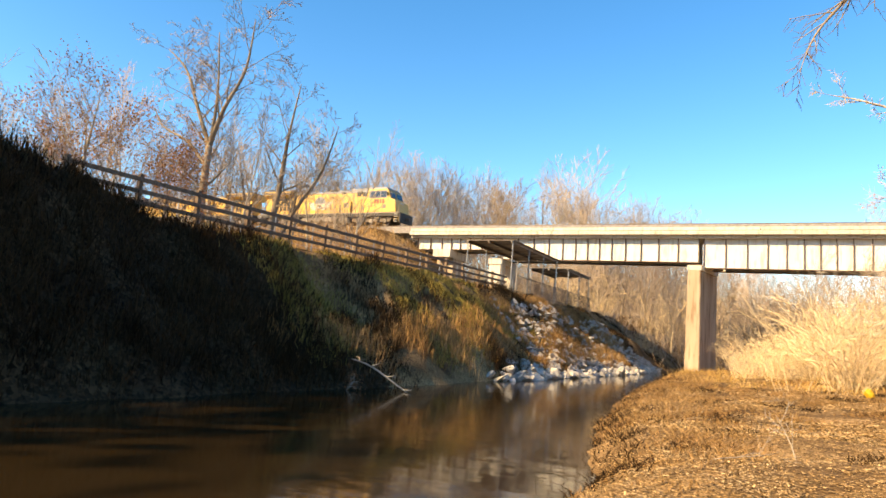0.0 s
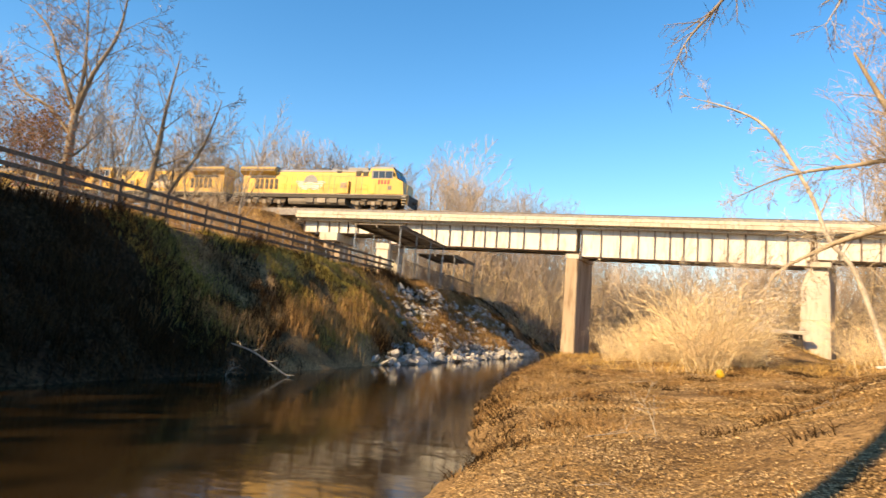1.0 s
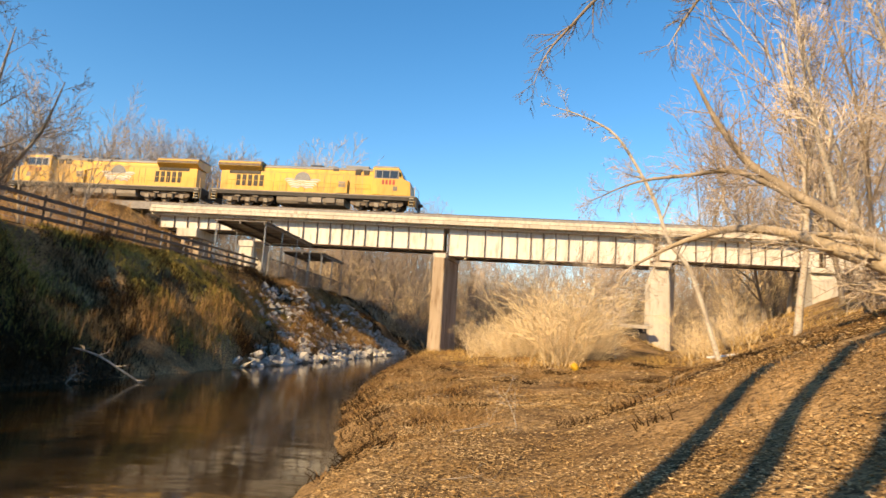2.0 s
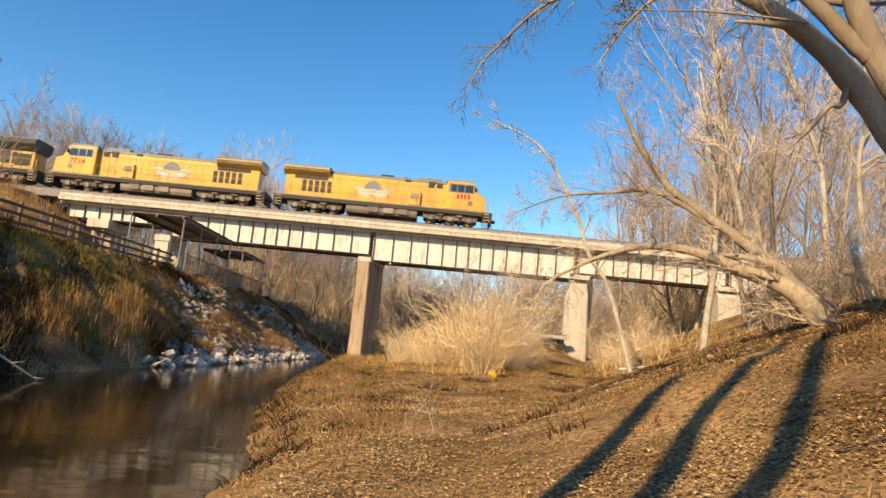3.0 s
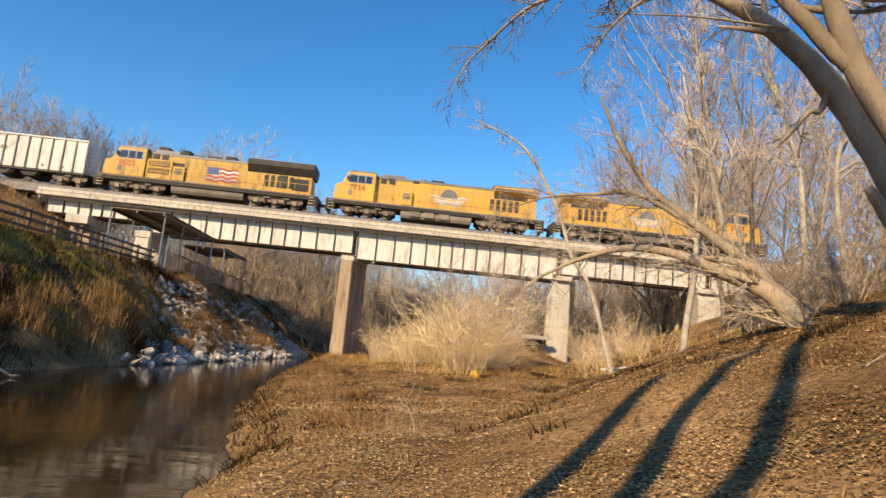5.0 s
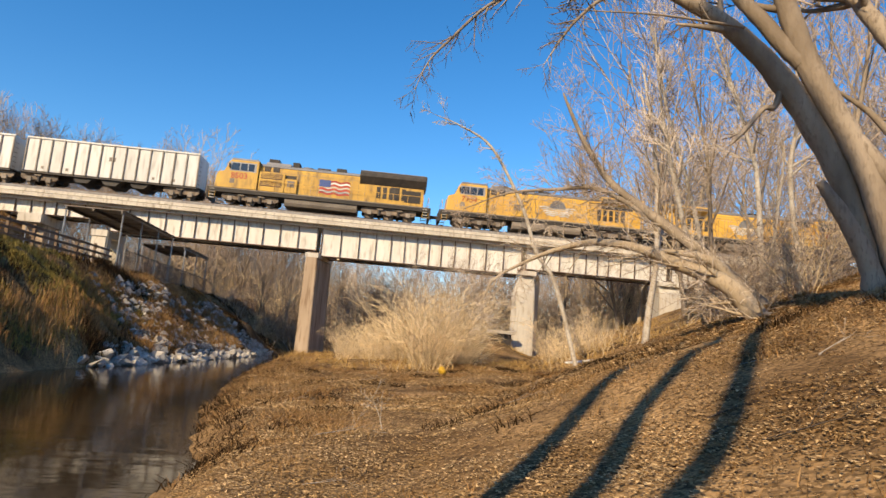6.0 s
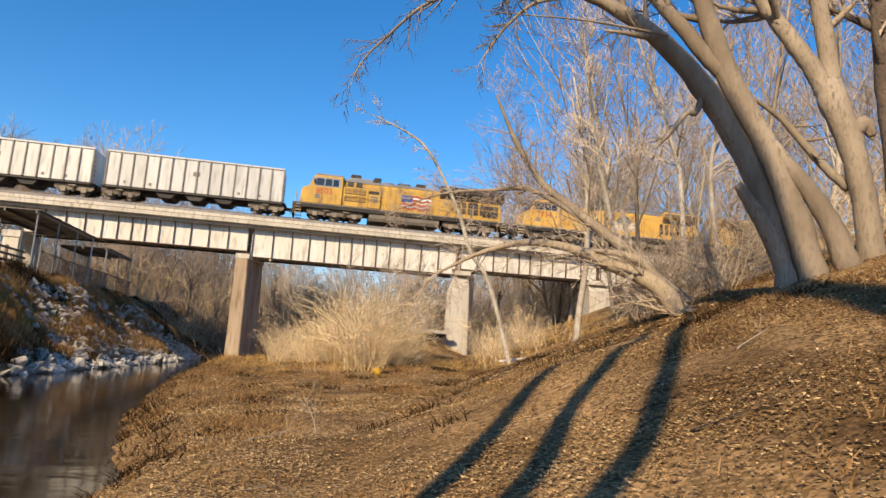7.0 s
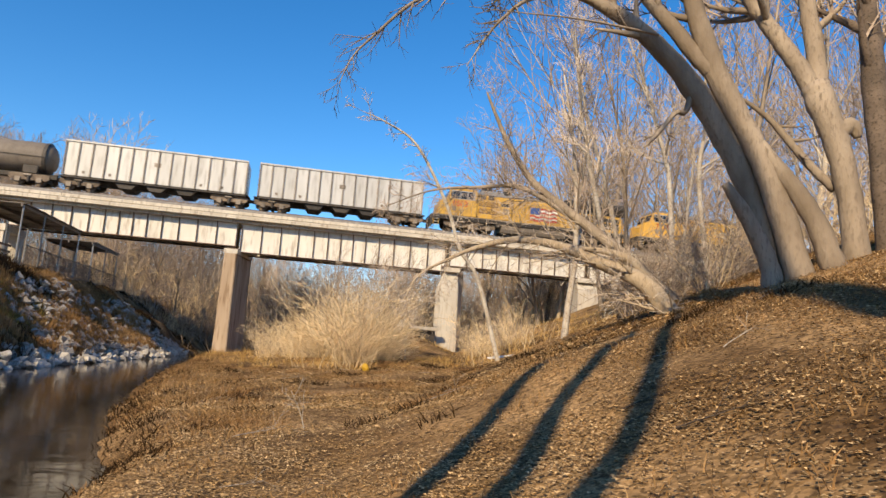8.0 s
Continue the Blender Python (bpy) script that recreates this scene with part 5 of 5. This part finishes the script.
blades("bank_reeds", "brown weeds low on the far bank", scatter(9000, 6, (-15.5, -11, 17, 58), lambda x, y: left_of(x, y, 0.7) and patch(x, y, 0.3, 12) > 0.05 and x > ease(y, LEFT) - 2.6, (0.25, 0.85), 0.25, 6), M["weed"], 0.010, 0.4)
blades("ridge_grass", "dry grass along the trail and the embankment", scatter(20000, 7, (-60, -18.2, 6, 62), lambda x, y: not -22.2 < x < -18.75, (0.2, 0.7), 0.25, 10), M["straw"], 0.016, 0.5)
blades("crest_grass", "dry grass on the crest of the near bank", scatter(24000, 8, (4.5, 16, 5, 24), lambda x, y: x > ease(y, TOE) + 4.5, (0.03, 0.13), 0.15, 12), M["weed"], 0.004, 1.8)

blades("tussocks", "matted brown grass tussocks on the near bank", scatter(26000, 41, (-8, 9, 9, 40), lambda x, y: right_of(x, y, 0.0) and x < ease(y, TOE) + 1 and patch(x, y, 0.55, 14) > 0.2, (0.05, 0.2), 0.2, 26), M["weed"], 0.008, 2.2)
blades("dark_tufts", "dark brown rotting tufts along the near shore", scatter(15000, 42, (-8, 7, 8, 44), lambda x, y: right_of(x, y, -0.05) and (x < ease(y, RIGHT) + 0.7 or patch(x, y, 0.7, 17) > 0.3), (0.05, 0.22), 0.16, 26), M["weed_dark"], 0.010, 1.8)


def litter(name, label, count, seed, region, size):
    r = random.Random(seed)
    v, f = [], []
    while len(f) < count:
        x = r.uniform(region[0], region[1])
        y = region[2] + (region[3] - region[2]) * r.random() ** 1.5
        if not right_of(x, y, 0.1) or noise.noise((x * 0.45, y * 0.45, 2.0)) + 0.35 * noise.noise((x * 1.7, y * 1.7, 6.0)) < r.uniform(-0.5, 0.35):
            continue
        z = ground_z(x, y) + 0.02
        a = r.uniform(0, 6.283)
        s = size * r.uniform(0.5, 1.3)
        tx, ty = r.gauss(0, 0.45), r.gauss(0, 0.45)
        k = len(v)
        for du, dv in ((-1, 0), (-0.1, -0.62), (1, 0.0), (-0.1, 0.62)):
            px, py = s * (du * math.cos(a) - dv * math.sin(a)), s * (du * math.sin(a) + dv * math.cos(a))
            v.append((x + px, y + py, z + abs(px * tx + py * ty) + (0.25 * s if dv else 0)))
        f.append((k, k + 1, k + 2, k + 3))
    me = bpy.data.meshes.new(name)
    me.from_pydata(v, [], f)
    me.materials.append(M["litter"])
    tagged(new(name, me), label, "leaves", kind="stuff")


litter("leaf_litter", "tan fallen leaves strewn over the near bank", 170000, 21, (-3, 13, 1.6, 17), 0.021)
litter("leaf_litter_beyond", "tan fallen leaves farther along the near bank", 70000, 22, (-6, 15, 13, 42), 0.042)

# ---- small things ----
rocks = thing("riprap", "heap of pale broken limestone along the far shore", "rocks", kind="structure")
ROCKS = [rock_mesh(300 + i) for i in range(8)]
r = random.Random(5)
count = 0
while count < 300:
    y = r.uniform(29, 66)
    xl = ease(y, LEFT)
    u = r.random() ** 1.7
    x = xl + 0.35 - u * 6.2
    if y < 38 and u > 0.12 or (u > 0.15 and noise.noise((x * 0.3, y * 0.3, 7.0)) < 0.0):
        continue
    if u < 0.1 and noise.noise((y * 0.55, 2.0, 3.0)) < -0.12:
        continue
    s = r.uniform(0.28, 0.78) * (1.0 if u < 0.1 else 0.75)
    o = part("rock", ROCKS[count % 8], None, rocks)
    o.matrix_basis = pose(x, y, max(ground_z(x, y), -0.05) + (0.5 * r.random() if u < 0.1 else 0.1) * s, r.uniform(-60, 60), r.uniform(-60, 60), r.uniform(0, 360)) @ Matrix.Diagonal((s, s, s * 0.9, 1))
    count += 1

v, f = [], []
for _ in range(1300):                                   # smaller rubble between the stones
    y = r.uniform(31, 66)
    x = ease(y, LEFT) + 0.3 - 6.0 * r.random() ** 1.3
    if y < 38 and x < ease(y, LEFT) - 0.8:
        continue
    s, k = r.uniform(0.12, 0.36), len(v)
    c = Vector((x, y, max(ground_z(x, y), -0.05) + 0.3 * s))
    for q in ((1, 0.1, 0), (-0.1, 1, 0.1), (-1, -0.1, 0), (0.1, -0.9, 0.1), (0.2, 0.1, 0.8), (0, 0, -0.7)):
        v.append(tuple(c + Vector([(e + r.uniform(-0.3, 0.3)) * s for e in q])))
    f += [(k, k + 1, k + 4), (k + 1, k + 2, k + 4), (k + 2, k + 3, k + 4), (k + 3, k, k + 4), (k + 1, k, k + 5), (k + 2, k + 1, k + 5), (k + 3, k + 2, k + 5), (k, k + 3, k + 5)]
me = bpy.data.meshes.new("rubble")
me.from_pydata(v, [], f)
me.materials.append(M["rock"])
tagged(new("rubble", me), "small pale broken stone between the larger rocks", "rocks", kind="stuff")

log = thing("fallen_log", "pale fallen log lying in the dry brush", "log")
bm = rod((-2.6, 0, 0), (2.6, 0.4, 0.25), 0.22, 10, 0.15)
part("stem", bm, M["bark_pale"], log)
part("stub", rod((0.6, 0.2, 0.15), (0.9, 0.1, 0.75), 0.06, 6, 0.03), M["bark_pale"], log)
log.matrix_basis = pose(3.6, 55, ground_z(3.6, 55) + 0.9, 0, 0, -12)
for label, x, y, turn, L in (("weathered grey board lying on the slope", 10.6, 33.6, 20, 1.1),):
    b = thing("board", label, "board", group="loose boards")
    part("plank", box(-L, L, -0.14, 0.14, 0.0, 0.07, 0.01), M["white"], b)
    b.matrix_basis = pose(x, y, ground_z(x, y) + 0.08, 4, -8, turn)
stick_r = random.Random(77)
stick_shapes = []
for i in range(4):
    w = Wood(420 + i, 0.004, 1, True)
    w.branch(Vector((0, 0, 0)), Vector((1, 0.1, 0.05)), 1.0, 0.014, 0, (3, 2), 0.0, 0.14, 0.2, 0.6)
    me = bpy.data.meshes.new("stick")
    v = [tuple(q) for q in w.limbs[0] + w.twigs[0]]
    k = len(w.limbs[0])
    me.from_pydata(v, [], w.limbs[1] + [tuple(q + k for q in face) for face in w.twigs[1]])
    me.materials.append(M["bark_dark"] if i % 2 else M["bark_pale"])
    stick_shapes.append(me)
for i in range(34):
    y = 4 + 26 * stick_r.random() ** 1.3
    x = ease(y, RIGHT) + 0.8 + 9 * stick_r.random()
    o = tagged(new("fallen_stick", stick_shapes[i % 4]), "dark fallen stick among the leaves" if i % 2 else "pale fallen stick among the leaves", "stick", "fallen sticks")
    s = stick_r.uniform(0.35, 0.9)
    o.matrix_basis = pose(x, y, ground_z(x, y) + 0.03, 0, -18 if x > ease(y, TOE) else -3, stick_r.uniform(-30, 30)) @ Matrix.Diagonal((s, s, s, 1))
sheet = thing("plastic_bag", "crumpled yellow plastic bag caught in the weeds", "litter")
bm = bmesh.new()
bmesh.ops.create_icosphere(bm, subdivisions=2, radius=0.17)
for q in bm.verts:
    q.co *= 1 + 0.5 * noise.noise(q.co * 7)
part("bag", bm, M["vest"], sheet)
sheet.matrix_basis = pose(2.75, 28.0, ground_z(2.75, 28.0) + 0.2)
snag = Wood(400, 0.012)
snag.spine([(-12.2, 17.6, 1.0), (-11.9, 18.4, 0.75), (-11.2, 19.2, 0.1), (-10.9, 19.6, -0.2)], [0.02, 0.035, 0.03, 0.02], (5, 3), 0.8, 0.05, 0.2, 0.0, 0.8, 6)
tree_from(snag, M["bark_pale"], M["twig"], "dead branch trailing from the far bank into the water", "branch")
snag = Wood(401, 0.012)
snag.branch(Vector((0, 0, -0.05)), Vector((0.6, 0.3, 0.5)), 1.2, 0.025, 0, (6, 4), 0.0)
put(tree_from(snag, M["bark_pale"], M["twig"], "low dead branch with rusty leaves at the far shore", "branch", leaf=leaves_on(snag.tips, snag.r, 9, 0.05, 0.12, M["oakleaf"])), -12.5, 17.6, 0, 0.55)
snag = Wood(402, 0.006)
snag.branch(Vector((0, 0, -0.02)), Vector((-0.2, 0.3, 0.9)), 0.75, 0.01, 0, (4, 3), 0.05)
put(tree_from(snag, M["bark_pale"], M["twig_pale"], "thin dry stick standing in the leaves", "stick"), 0.2, 10.5)
drain = thing("culvert_opening", "dark timber-topped hollow beside the pale pier", "culvert")
part("lintel", box(-2.2, 2.2, -0.2, 0.25, 0.95, 1.25, 0.05), M["concrete"], drain)
# Solid black block paints the dark inside of the hollow.
part("recess", box(-2.0, 2.0, 0.3, 1.2, -0.6, 0.95, 0.05), M["black"], drain)
drain.matrix_basis = pose(10.3, 60.6, ground_z(10.3, 60.6) + 0.35, 0, 0, 8)


def motions():
    """The train runs over the bridge at a steady 14.6 m/s."""
    for ob, back, turned in TRAIN:
        walk(ob, [(t * 0.5, pose(front_x(t * 0.5) - back, RAIL_Y, RAIL_Z, 0, 0, 180 if turned else 0)) for t in range(17)])


motions()
